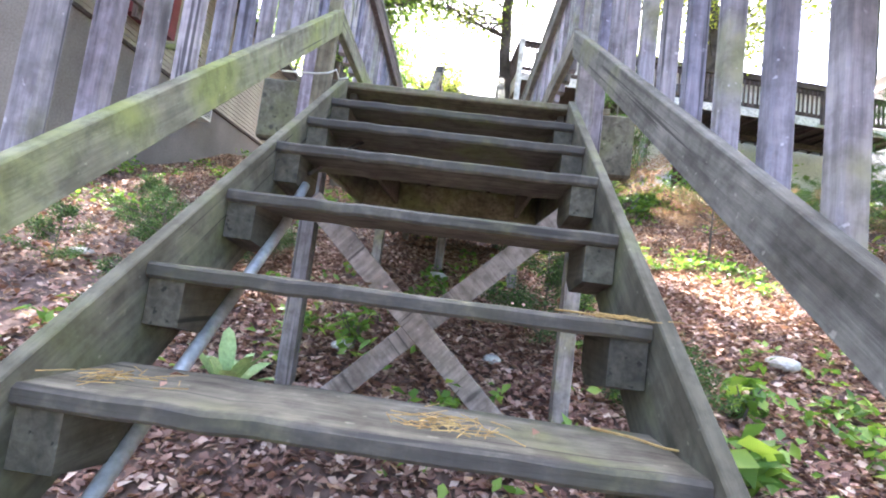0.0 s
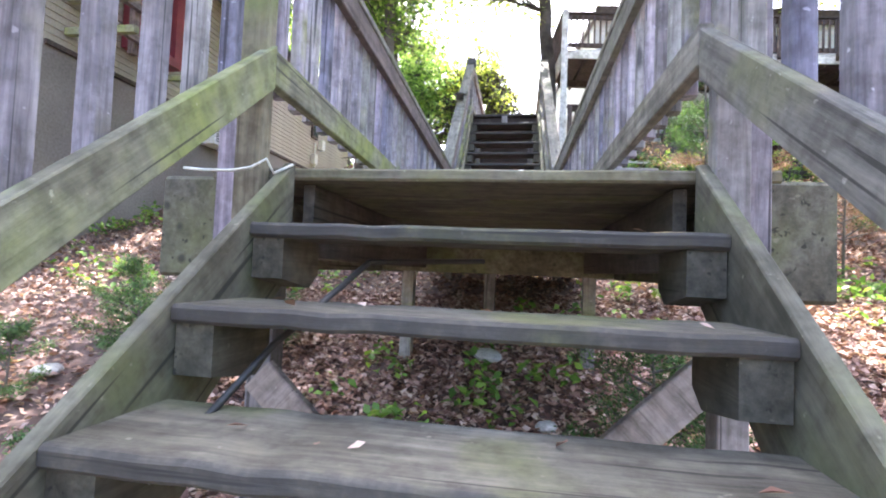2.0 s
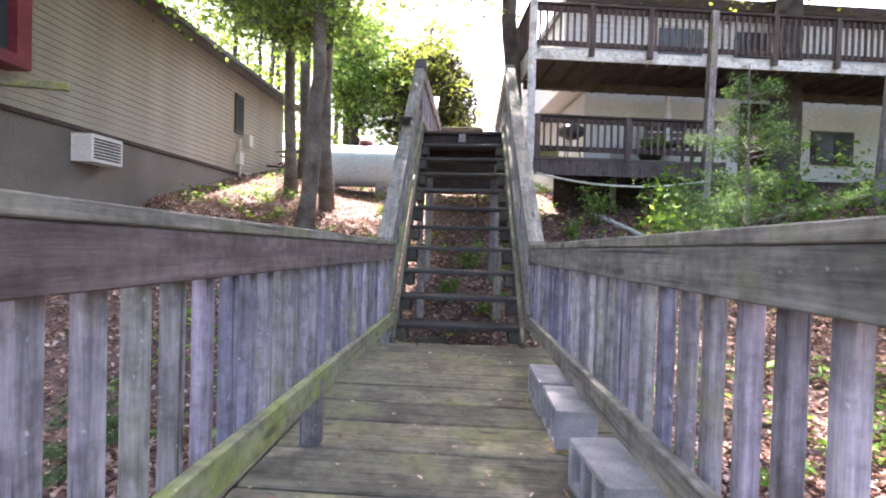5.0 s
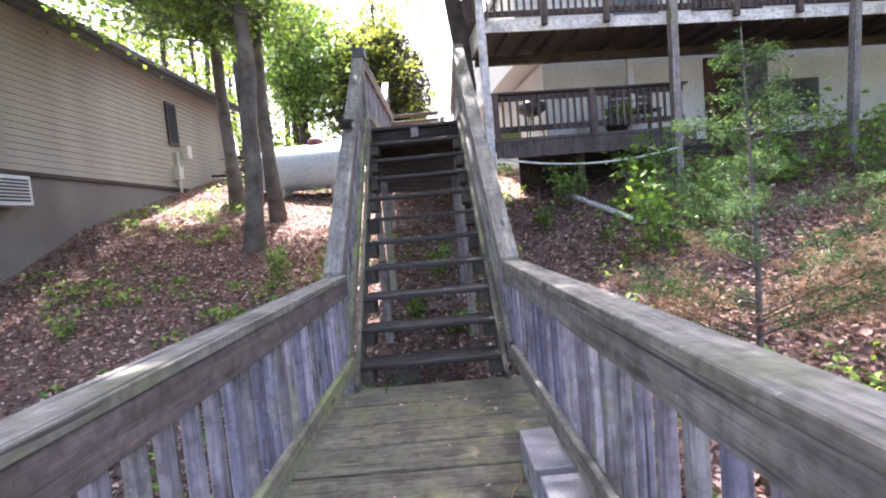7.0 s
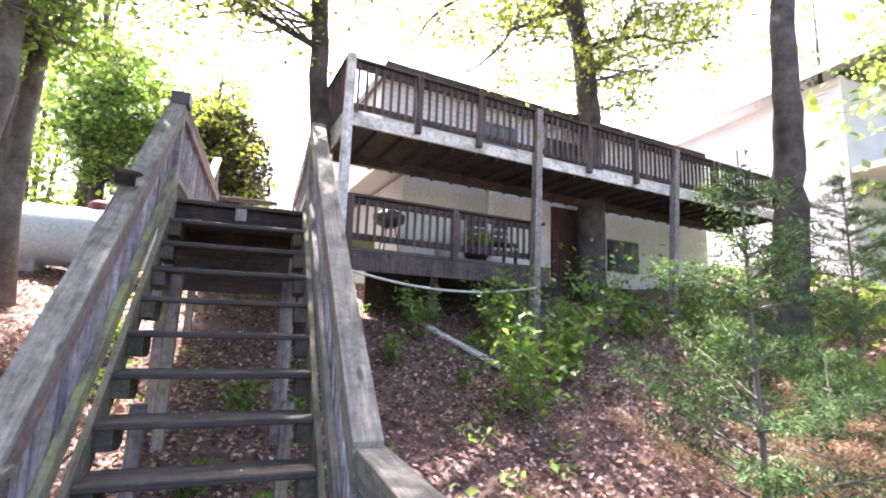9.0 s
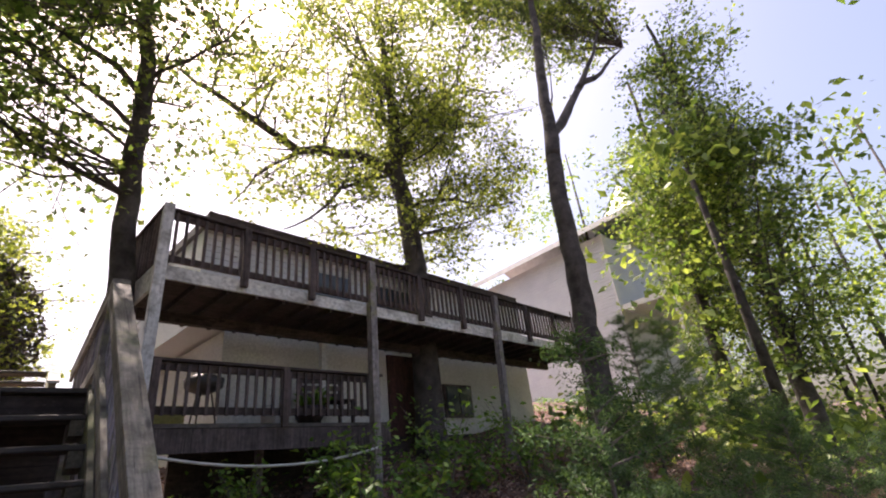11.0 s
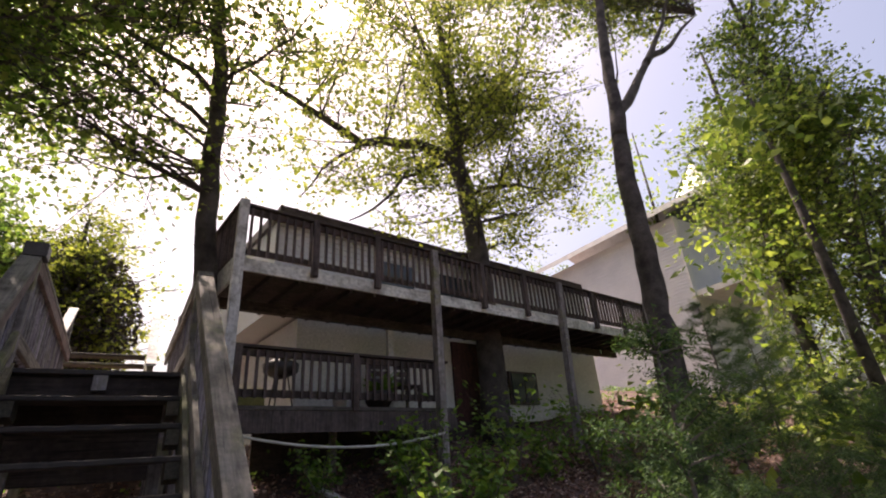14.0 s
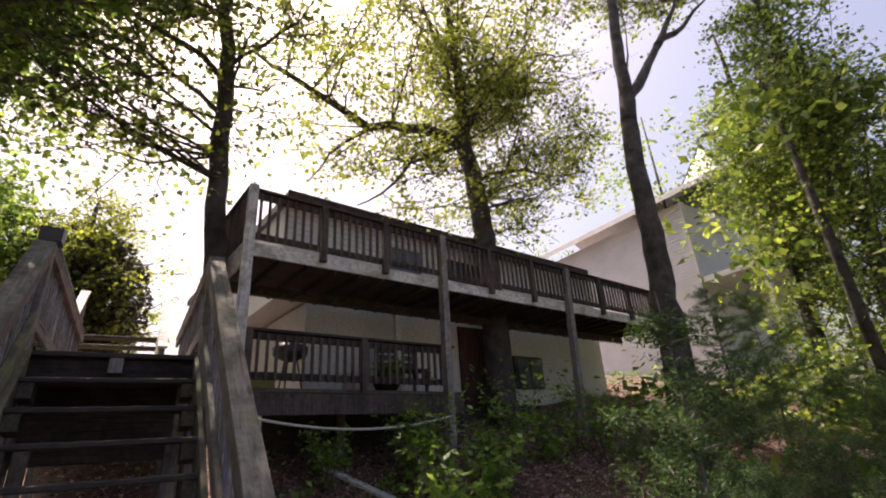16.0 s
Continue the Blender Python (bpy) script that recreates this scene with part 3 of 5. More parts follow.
f = [(0, 1, 2, 3), (3, 2, 5, 4), (9, 8, 7, 6), (10, 11, 8, 9), (0, 6, 7, 1), (4, 5, 11, 10), (0, 3, 9, 6), (3, 4, 10, 9), (1, 7, 8, 2), (2, 8, 11, 5)]
to_object("roof", v, f, M_ROOF, house)
beam("gutter", (HX + 0.48, HY0 - 0.3, HZ1), (HX + 0.48, HY1 + 0.3, HZ1), 0.09, 0.1, M_DARK, house)
win = to_object("window", *join([box_data(HX, HX + 0.05, 16.35, 16.75, 3.55, 4.55)]), M_DARKV, house)
to_object("pane", *box_data(HX + 0.052, HX + 0.06, 16.4, 16.7, 3.62, 4.48), M_GLASS, win)
for y0, z0 in ((16.9, 3.3), (16.4, 2.75)):
    to_object("meter_box", *box_data(HX + 0.0, HX + 0.14, y0, y0 + 0.2, z0, z0 + 0.3), M_WALLU, house)
tube("downpipe", [(HX + 0.06, 16.55, 2.0), (HX + 0.06, 16.55, 3.4)], 0.03, M_WALLU, house)
red = thing("red_porch", "small dark-red wooden window box with a yellowed bracket under it", "window box")
to_object("frame", *join([box_data(HX + 0.01, HX + 0.35, 9.4, 9.6, 3.0, 4.6), box_data(HX + 0.01, HX + 0.35, 10.15, 10.35, 3.0, 4.6), box_data(HX + 0.01, HX + 0.35, 9.6, 10.15, 3.0, 3.15), box_data(HX + 0.01, HX + 0.35, 9.6, 10.15, 4.45, 4.6)]), M_RED, red)
to_object("pane", *box_data(HX + 0.2, HX + 0.22, 9.6, 10.15, 3.15, 4.45), M_GLASS, red)
beam("bracket", (HX, 9.9, 2.75), (HX + 1.0, 10.2, 2.75), 0.09, 0.09, M_RAILM, red)
porch = thing("side_porch", "weathered porch frame with dark red boards and yellowed beams", "porch")
for y in (8.45, 9.05):
    beam("post", (HX + 0.55, y, 2.7), (HX + 0.55, y, 5.0), 0.1, 0.1, M_FASCIAV, porch)
for z in (2.78, 3.25):
    beam("beam", (HX + 0.02, 8.5, z), (HX + 1.1, 8.5, z), 0.09, 0.1, M_RAILM, porch)
    beam("beam", (HX + 0.66, 8.2, z + 0.12), (HX + 0.66, 9.4, z + 0.12), 0.08, 0.1, M_FASCIA, porch)
for i in range(6):
    beam("board", (HX + 0.5, 8.2 + i * 0.15, 3.5), (HX + 0.5, 8.2 + i * 0.15, 4.5), 0.02, 0.13, M_RED, porch)
ac = thing("window_air_conditioner", "white window air conditioner sticking out of the foundation wall", "air conditioner")
to_object("case", *box_data(HX + 0.02, HX + 0.35, 11.35, 12.0, 2.0, 2.42), M_TRIMW, ac)
for i in range(7):
    to_object("slat", *box_data(HX + 0.352, HX + 0.36, 11.4, 11.95, 2.05 + i * 0.048, 2.075 + i * 0.048), M_DARK, ac)

# ---- tank ----
tank = thing("propane_tank", "pale blue horizontal gas tank with a rust-red valve cover", "gas tank")
pts, rad = [], []
for i in range(9):
    a = math.pi / 2 * i / 8
    pts.append((-4.1 + 0.3 * (1 - math.cos(a)), 16.0, 2.68)), rad.append(max(0.01, 0.5 * math.sin(a)))
for i in range(9):
    a = math.pi / 2 * (1 - i / 8)
    pts.append((-1.7 - 0.3 * (1 - math.cos(a)), 16.0, 2.68)), rad.append(max(0.01, 0.5 * math.sin(a)))
tube("shell", pts, rad, M_TANK, tank, sides=28)
tube("valve_cover", [(-2.7, 16, 3.15), (-2.7, 16, 3.28), (-2.7, 16, 3.33)], [0.17, 0.17, 0.08], M_RUST, tank, sides=16)
for x in (-3.5, -2.3):
    to_object("foot", *box_data(x - 0.1, x + 0.1, 15.75, 16.25, 1.5, 2.25), M_STONE, tank)

# ---- two-storey house with its decks ----
A, B = Vector((0.85, 12.55, 0)), Vector((10.55, 13.72, 0))
U = (B - A).normalized()
N = Vector((-U.y, U.x, 0))


def at(u, n, z):
    """A place u metres along the deck's front, n behind it."""
    p = A + U * u + N * n
    return Vector((p.x, p.y, z))


def slab(name, u0, u1, n0, n1, z0, z1, material, parent, label=""):
    v = [at(u, n, z) for z in (z0, z1) for n in (n0, n1) for u in (u0, u1)]
    return to_object(name, v, [(0, 2, 3, 1), (4, 5, 7, 6), (0, 1, 5, 4), (2, 6, 7, 3), (0, 4, 6, 2), (1, 3, 7, 5)], material, parent, label)


LEN = (B - A).length
ROOFU0, ROOFU1, ROOFZ = 0.98, 9.4, 5.72
back = thing("deck_house", "grey two-storey house behind its two wooden decks", "house")
slab("wall", 1.52, 9.8, 1.7, 8.0, 1.0, 4.05, M_WALLU, back, "pale block wall of the lower storey")
slab("upper_wall", 1.05, 9.8, 1.7, 8.0, 4.12, 5.84, M_SIDEW, back, "pale upper wall")
for i in range(15):
    slab("siding_board", 1.05, 9.8, 1.67, 1.697, 4.14 + i * 0.11, 4.232 + i * 0.11, M_SIDEW, back)
slab("roof", ROOFU0, ROOFU1, 1.4, 8.6, ROOFZ, ROOFZ + 0.16, M_ROOF, back)
slab("fascia", ROOFU0, ROOFU1, 1.37, 1.397, ROOFZ - 0.02, ROOFZ + 0.18, M_DARKW, back)
# dark panel added as the shade below the low deck
slab("skirting", 0.9, 9.6, 1.6, 1.64, 0.9, 2.38, M_DARKW, back, "added dark panel standing in for shade under the low deck")
slab("door", 4.8, 5.68, 1.64, 1.697, 2.1, 3.95, M_DOOR, back, "red-brown door of the lower storey")
w1 = slab("window", 6.36, 7.26, 1.63, 1.697, 2.74, 3.44, M_DARKV, back)
slab("pane", 6.41, 6.79, 1.61, 1.628, 2.79, 3.39, M_GLASS, w1)
slab("pane", 6.83, 7.21, 1.61, 1.628, 2.79, 3.39, M_GLASS, w1)
for k in (3.0, 4.6):
    slab("upper_window", k, k + 0.9, 1.63, 1.668, 4.6, 5.4, M_GLASS, back)
up = thing("upper_deck", "raised deck with dark brown railing and a flaking white rim board", "deck")
UZ = 4.05
slab("rim_board", 0, LEN, 0, 0.04, UZ - 0.02, UZ + 0.15, M_WHITE, up, "flaking white rim board")
# floor, joists and beam in dark wood, which carries the shade beneath the deck
slab("floor", 0.02, LEN, 0.042, 1.42, UZ + 0.02, UZ + 0.06, M_DARKW, up)
for i in range(26):
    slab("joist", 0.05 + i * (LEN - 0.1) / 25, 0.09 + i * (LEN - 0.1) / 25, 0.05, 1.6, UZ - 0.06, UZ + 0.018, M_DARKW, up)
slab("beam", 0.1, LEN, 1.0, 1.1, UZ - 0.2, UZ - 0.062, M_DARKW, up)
slab("side_rim", -0.04, -0.002, 0, 1.4, UZ - 0.15, UZ + 0.15, M_WHITE, up)


def deck_rail(parent, u0, u1, n, z0, z1, step, posts, side=False, mat=M_DARKV):
    """Railing along the front (or, side, along the left end) with square balusters."""
    P = (lambda q, z, o=0.0: at(n + o, q, z)) if side else (lambda q, z, o=0.0: at(q, n + o, z))
    beam("cap", P(u0 - 0.05, z1 - 0.02), P(u1 + 0.05, z1 - 0.02), 0.14, 0.036, M_DARKW, parent)
    beam("top_rail", P(u0, z1 - 0.09), P(u1, z1 - 0.09), 0.036, 0.09, M_DARKW, parent)
    beam("bottom_rail", P(u0, z0), P(u1, z0), 0.036, 0.09, M_DARKW, parent)
    k = int((u1 - u0) / step)
    me = None
    for i in range(1, k):
        q = u0 + i * (u1 - u0) / k
        mid = P(q, (z0 + z1) / 2 - 0.06, -0.04)
        if me is None:
            v, f = beam_data((0, 0, -(z1 - z0) / 2), (0, 0, (z1 - z0) / 2), 0.036, 0.036, 0.003)
            me = to_object("baluster", v, f, mat, parent)
            o = me
        else:
            o = new("baluster", me.data)
            o.parent = parent
        o.location = mid
    for q in posts:
        beam("rail_post", P(q, z0 - 0.2, -0.05), P(q, z1 - 0.02, -0.05), 0.085, 0.085, mat, parent)


r1 = thing("upper_deck_railing", "dark brown deck railing with close square balusters", "railing", "deck railings")
deck_rail(r1, 0, LEN, 0.0, UZ + 0.24, 4.95, 0.115, [1.0, 2.0, 4.18, 5.3, 7.51, 8.64, LEN - 0.1])
r2 = thing("upper_deck_railing", "dark brown deck railing at the deck's open end", "railing", "deck railings")
deck_rail(r2, 0, 1.4, 0.0, UZ + 0.24, 4.95, 0.115, [1.35], side=True)
v, f = beam_data(at(0.0, -0.05, 1.2), at(0.0, -0.05, 4.97), 0.12, 0.12)
tagged(to_object("deck_post", v, f, M_WHITEV), "flaking white corner post of the deck", "post", "deck posts")
for u, foot in ((3.09, 3.02), (6.36, 6.13)):
    p, q = at(u, -0.06, 0), at(foot, -0.06, 0)
    v, f = beam_data((q.x, q.y, ground_z(q.x, q.y) - 0.15), (p.x, p.y, 4.93), 0.12, 0.12)
    tagged(to_object("deck_post", v, f, M_POST), "bare grey timber post carrying the deck", "post", "deck posts")
p = at(3.0, 1.2, 0)
tagged(beam("deck_post", (p.x, p.y, 2.4), (p.x, p.y, 4.0), 0.1, 0.1, M_WALLU), "pale post under the raised deck", "post", "deck posts")
low = thing("lower_deck", "low deck under the upper one, with dark boards", "deck")
slab("floor", 0.15, 3.6, 0.3, 1.66, 2.42, 2.46, M_DARKW, low)
slab("rim_board", 0.17, 3.6, 0.26, 0.298, 2.14, 2.4, M_DARKV, low)
slab("floor_edge", 0.15, 3.6, 0.25, 0.298, 2.405, 2.45, M_BOARDS, low)
r3 = thing("lower_deck_railing", "dark brown railing of the low deck", "railing", "deck railings")
deck_rail(r3, 0.2, 3.42, 0.3, 2.6, 3.18, 0.115, [0.2, 1.8, 3.3])
for u in (0.3, 2.0, 3.4):
    p = at(u, 1.3, 0)
    beam("support_post", (p.x, p.y, 0.9), (p.x, p.y, 2.3), 0.1, 0.1, M_POST, low)
pts = [at(0.1, -0.15, 2.1)]
for i in range(1, 16):
    q = i / 16
    pts.append(at(0.1 + 3.1 * q, -0.15, 2.1 + 0.01 * q - 0.72 * q * (1 - q)))
tagged(tube("rope", pts, 0.016, M_ROPE, sides=6), "slack pale rope slung between the deck posts", "rope")
tagged(beam("loose_plank", (2.2, 13.55, ground_z(2.2, 13.55) + 0.05), (2.95, 12.1, ground_z(2.95, 12.1) + 0.05), 0.14, 0.04, M_WHITE), "pale grey plank lying on the leaves", "plank")
grill = thing("grill", "dark kettle grill on the low deck", "grill", at=at(1.1, 1.2, 2.46))
tube("bowl", [(0, 0, 0.5), (0, 0, 0.58), (0, 0, 0.7), (0, 0, 0.78)], [0.08, 0.24, 0.26, 0.1], M_DARK, grill, sides=16)
for a in range(3):
    tube("leg", [(0.1 * math.cos(a * 2.1), 0.1 * math.sin(a * 2.1), 0.55), (0.22 * math.cos(a * 2.1), 0.22 * math.sin(a * 2.1), 0)], 0.012, M_DARK, grill)

pot = thing("planter", "dark round planter with a bushy green plant beside the deck railing", "planter", at=at(2.4, 0.62, 2.46))
tube("bowl", [(0, 0, 0.0), (0, 0, 0.12), (0, 0, 0.26)], [0.13, 0.2, 0.22], M_DARK, pot, sides=14)
rp = random.Random(5)
for i in range(34):
    a, l = rp.uniform(0, 6.28), rp.uniform(0.15, 0.4)
    tip = Vector((math.cos(a) * l, math.sin(a) * l, 0.26 + rp.uniform(0.02, 0.3)))
    side = Vector((-math.sin(a), math.cos(a), 0.1)) * 0.03
    mid = tip * 0.6 + Vector((0, 0, 0.16))
    to_object("frond", [Vector((0, 0, 0.24)), mid - side, tip, mid + side], [(0, 1, 2), (0, 2, 3)], M_WEED, pot)
crate = thing("storage_box", "faded yellow-green plastic box on the low deck", "storage box", at=at(0.5, 0.75, 2.46))
to_object("case", *box_data(-0.2, 0.2, -0.14, 0.14, 0.0, 0.2), M_YELLOW, crate)
to_object("lid", *box_data(-0.215, 0.215, -0.155, 0.155, 0.203, 0.24), M_YELLOW, crate)
bucket = thing("bucket", "white plastic bucket on the low deck", "bucket", at=at(1.75, 0.6, 2.46))
tube("body", [(0, 0, 0), (0, 0, 0.2), (0, 0, 0.215)], [0.085, 0.1, 0.107], M_TRIMW, bucket, sides=14)
tube("handle", [(0.104, 0, 0.2), (0.07, 0.03, 0.27), (-0.07, 0.03, 0.27), (-0.104, 0, 0.2)], 0.005, M_DARK, bucket, sides=5)
bench = thing("garden_bench", "dark slatted bench standing on the low deck", "bench", at=at(2.95, 1.0, 2.46))
for i in range(4):
    to_object("seat_slat", *box_data(-0.4, 0.4, -0.2 + i * 0.1, -0.12 + i * 0.1, 0.4, 0.425), M_DARKV, bench)
for i in range(3):
    to_object("back_slat", *box_data(-0.4, 0.4, 0.2, 0.225, 0.5 + i * 0.12, 0.58 + i * 0.12), M_DARKV, bench)
for x in (-0.37, 0.33):
    for y, h in ((-0.2, 0.395), (0.226, 0.84)):
        to_object("leg", *box_data(x, x + 0.045, y, y + 0.045, 0, h), M_DARKV, bench)

shed = thing("pergola", "white slatted lean-to roof beside the grey house", "pergola")
for i in range(24):
    v, f = beam_data(at(0.3 + i * 0.125, 4.5, 4.2), at(0.95 + i * 0.125, 4.5, 5.2), 0.018, 0.03)
    to_object("slat", v, f, M_TRIMW, shed)
for u in (1.0, 3.2):
    v, f = beam_data(at(u, 4.5, 2.0), at(u, 4.5, 4.3), 0.1, 0.1)
    to_object("post", v, f, M_TRIMW, shed)
v, f = beam_data(at(0.9, 4.5, 4.2), at(3.4, 4.5, 4.2), 0.08, 0.12)
to_object("beam", v, f, M_TRIMW, shed)

# ---- white house beyond ----
far = thing("white_house", "white-sided house with a gable roof beyond the trees", "house")
v, f = box_data(16.9, 26.2, 15.8, 24.5, 2.0, 9.9)
to_object("wall", v, f, M_SIDEW, far)
for i in range(52):
    to_object("siding_board", *box_data(16.86, 16.898, 15.8, 24.5, 3.0 + i * 0.13, 3.108 + i * 0.13), M_SIDEW, far)
to_object("corner_board", *box_data(16.82, 17.1, 15.72, 15.797, 2.0, 9.9), M_TRIMW, far)
v = [(16.1, 13.2, 9.9), (16.1, 25.2, 9.9), (21.4, 25.2, 12.6), (21.4, 13.2, 12.6), (26.8, 13.2, 9.9), (26.8, 25.2, 9.9)]
v += [(a, b, c + 0.22) for a, b, c in v]
to_object("roof", v, [(0, 1, 2, 3), (3, 2, 5, 4), (9, 8, 7, 6), (10, 11, 8, 9), (0, 6, 7, 1), (4, 5, 11, 10), (0, 3, 9, 6), (3, 4, 10, 9), (1, 7, 8, 2), (2, 8, 11, 5)], M_TRIMW, far)
to_object("porch_floor", *box_data(16.9, 23.2, 13.6, 15.7, 6.6, 6.8), M_TRIMW, far)
for x in (17, 19.7, 22.7):
    beam("porch_post", (x, 13.7, 2.5), (x, 13.7, 9.9), 0.16, 0.16, M_TRIMW, far)
beam("porch_rail", (17, 13.7, 7.7), (23.2, 13.7, 7.7), 0.08, 0.08, M_DARKW, far)
for i in range(30):
    beam("baluster", (17.1 + i * 0.2, 13.7, 6.8), (17.1 + i * 0.2, 13.7, 7.7), 0.04, 0.04, M_DARKV, far)
turret = thing("turret_roof", "pointed blue-grey metal turret roof on the white house", "turret", at=(22.9, 17.2, 11.9))
to_object("roof", [(-1.5, -1.5, 0), (1.5, -1.5, 0), (1.5, 1.5, 0), (-1.5, 1.5, 0), (0, 0, 3.4)], [(0, 1, 4), (1, 2, 4), (2, 3, 4), (3, 0, 4), (3, 2, 1, 0)], M_TURRET, turret)
for k in range(4):
    a = math.pi / 4 + k * math.pi / 2
    tube("hip", [(2.12 * math.cos(a), 2.12 * math.sin(a), 0), (0, 0, 3.42)], 0.05, M_TURRET, turret, sides=5)

# ---- things fixed to or lying by the stairs ----
tagged(tube("conduit", [(-0.5, 3.62, -0.75), (-0.5, 3.46, -0.94), (-0.5, 2.96, -1.37), (-0.5, 2.5, -1.78), (-0.5, 1.4, -2.75), (-0.5, 0.4, -3.7)], 0.018, M_GALV, sides=8), "grey metal conduit running down under the steps", "pipe")
tagged(tube("cable", [(-0.5, 3.64, -0.7), (-0.42, 3.9, -0.5), (-0.3, 4.2, -0.3), (0.0, 4.5, -0.28)], 0.009, M_DARK, sides=6), "black cable under the top of the lower steps", "cable")
wire = tube("white_wire", [(-0.95, 4.26, -0.02), (-0.85, 4.22, -0.035), (-0.74, 4.2, -0.04), (-0.68, 4.2, -0.03), (-0.645, 4.22, 0.0), (-0.63, 4.24, -0.04), (-0.6, 4.3, 0.0)], 0.0045, M_ROPE, sides=6)
tagged(wire, "stiff white wire tied round the post", "wire")
for i, (x, y, s) in enumerate(((-0.1, 6.6, 0.12), (-0.55, 4.9, 0.08), (0.4, 5.0, 0.07), (-3.2, 5.9, 0.1), (2.54, 5.46, 0.12), (0.3, 5.8, 0.07))):
    rr = random.Random(i)
    bm = bmesh.new()
    bmesh.ops.create_icosphere(bm, subdivisions=2, radius=s)
    for q in bm.verts:
        q.co *= 1 + 0.25 * noise.noise(q.co * 9 + Vector((i, 0, 0)))
        q.co.z *= 0.45
    me = bpy.data.meshes.new("stone")
    bm.to_mesh(me)
    bm.free()
    me.materials.append(M_STONE)
    o = new("stone", me)
    o.location = (x, y, ground_z(x, y) + s * 0.25)
    tagged(o, "pale flat stone among the dry leaves", "stone", "stones on the hillside")


brush = thing("brush_pile", "dark pile of dead branches at the corner of the house", "brush pile", at=(-5.2, 18.6, ground_z(-5.2, 18.6)))
rb = random.Random(8)
for i in range(46):
    a, l = rb.uniform(0, 3.14), rb.uniform(0.4, 0.9)
    c = Vector((rb.uniform(-0.7, 0.7), rb.uniform(-0.5, 0.5), rb.uniform(0.05, 0.7)))
    d = Vector((math.cos(a), math.sin(a), rb.uniform(-0.3, 0.3))) * l * 0.5
    tube("stick", [c - d, c + Vector((0, 0, 0.05)), c + d], [0.03, 0.025, 0.01], M_RUST if i % 3 == 0 else M_BARKD, brush, sides=5)
logs = thing("tree_stump", "cut log lying under the upper steps", "log", at=(-0.45, 9.3, ground_z(-0.45, 9.3) + 0.1))
tube("log", [(-0.15, 0, 0), (0.15, 0.05, 0)], 0.09, M_BARK, logs, sides=12)
trash = tagged(to_object("bent_sheet", [(0.62, 9.6, 0.15), (0.86, 9.7, 0.1), (0.8, 9.75, 0.42), (0.66, 9.68, 0.38), (0.62, 9.62, 0.148), (0.86, 9.72, 0.098), (0.8, 9.77, 0.418), (0.66, 9.7, 0.378)], [(0, 1, 2, 3), (7, 6, 5, 4), (0, 4, 5, 1), (1, 5, 6, 2), (2, 6, 7, 3), (3, 7, 4, 0)], M_STONE), "grey offcut leaning against the stair railing", "offcut")
rt = random.Random(3)
for i, (x, y, z, l, a) in enumerate(((0.30, 4.72, 0.012, 0.34, 10), (0.52, 5.25, 0.012, 0.2, 50), (-0.72, 4.85, 0.012, 0.22, -10), (0.55, 2.78, -1.34, 0.22, -35), (0.5, 3.05, -1.105, 0.2, -20),
                                     (0.46, 4.2, -0.197, 0.16, -40), (0.35, 6.1, 0.012, 0.25, 75), (0.3, 7.2, 0.012, 0.2, 60), (0.45, 5.05, 0.012, 0.18, 100))):
    d = Vector((math.cos(radians(a)), math.sin(radians(a)), 0)) * l * 0.5
    c = Vector((x, y, z))
    n = Vector((-d.y, d.x, 0)) * 0.3
    tagged(tube("twig", [c - d, c - d * 0.3 + n * 0.5, c + d * 0.3, c + d + n], [0.0035, 0.003, 0.0025, 0.0015], M_NEEDLE, sides=5), "thin dead twig lying on the boards", "twig", "twigs on the boards")
for k, (x, y, z, n) in enumerate(((0.15, 2.72, -1.345, 60), (0.45, 4.6, 0.003, 50), (0.5, 5.4, 0.003, 60), (0.42, 6.6, 0.003, 60), (-0.1, 4.9, 0.003, 30), (0.52, 2.95, -1.11, 40), (-0.5, 2.72, -1.345, 30))):
    rn = random.Random(k + 20)
    parts = []
    for _ in range(n):
        a = rn.uniform(0, 6.28)
        q = Vector((x + rn.gauss(0, 0.05), y + rn.gauss(0, 0.035), z + rn.uniform(0.001, 0.012)))
        d = Vector((math.cos(a), math.sin(a), rn.uniform(-0.04, 0.1))) * 0.03
        parts.append(tube_data([q - d, q + d], [0.0012, 0.0008], 3))
    tagged(to_object("pine_needles", *join(parts), M_NEEDLE), "small heap of dry pine needles on the boards", "pine needles", "", "stuff")


mull = thing("mullein_plant", "pale green rosette of big woolly leaves under the steps", "plant", at=(-1.0, 4.3, ground_z(-1.0, 4.3)))
rm = random.Random(12)
for i in range(15):
    a, L, tilt = i * 2.4, rm.uniform(0.26, 0.42), rm.uniform(0.5, 1.25)
    d, s = Vector((math.cos(a) * math.cos(tilt), math.sin(a) * math.cos(tilt), math.sin(tilt))), Vector((-math.sin(a), math.cos(a), 0))
    prof = [(0, 0.01, 0), (0.3, 0.035, 0.01), (0.6, 0.045, 0.0), (0.85, 0.03, -0.02), (1.0, 0.004, -0.04)]
    v = []
    for q, w, dz in prof:
        c = d * L * q + Vector((0, 0, dz + 0.02))
        v += [c - s * w + Vector((0, 0, w * 0.4)), c, c + s * w + Vector((0, 0, w * 0.4))]
    f = [(k * 3 + j, k * 3 + j + 1, k * 3 + j + 4, k * 3 + j + 3) for k in range(4) for j in range(2)]
    to_object("leaf", v, f, M_MULL, mull, smooth=True)


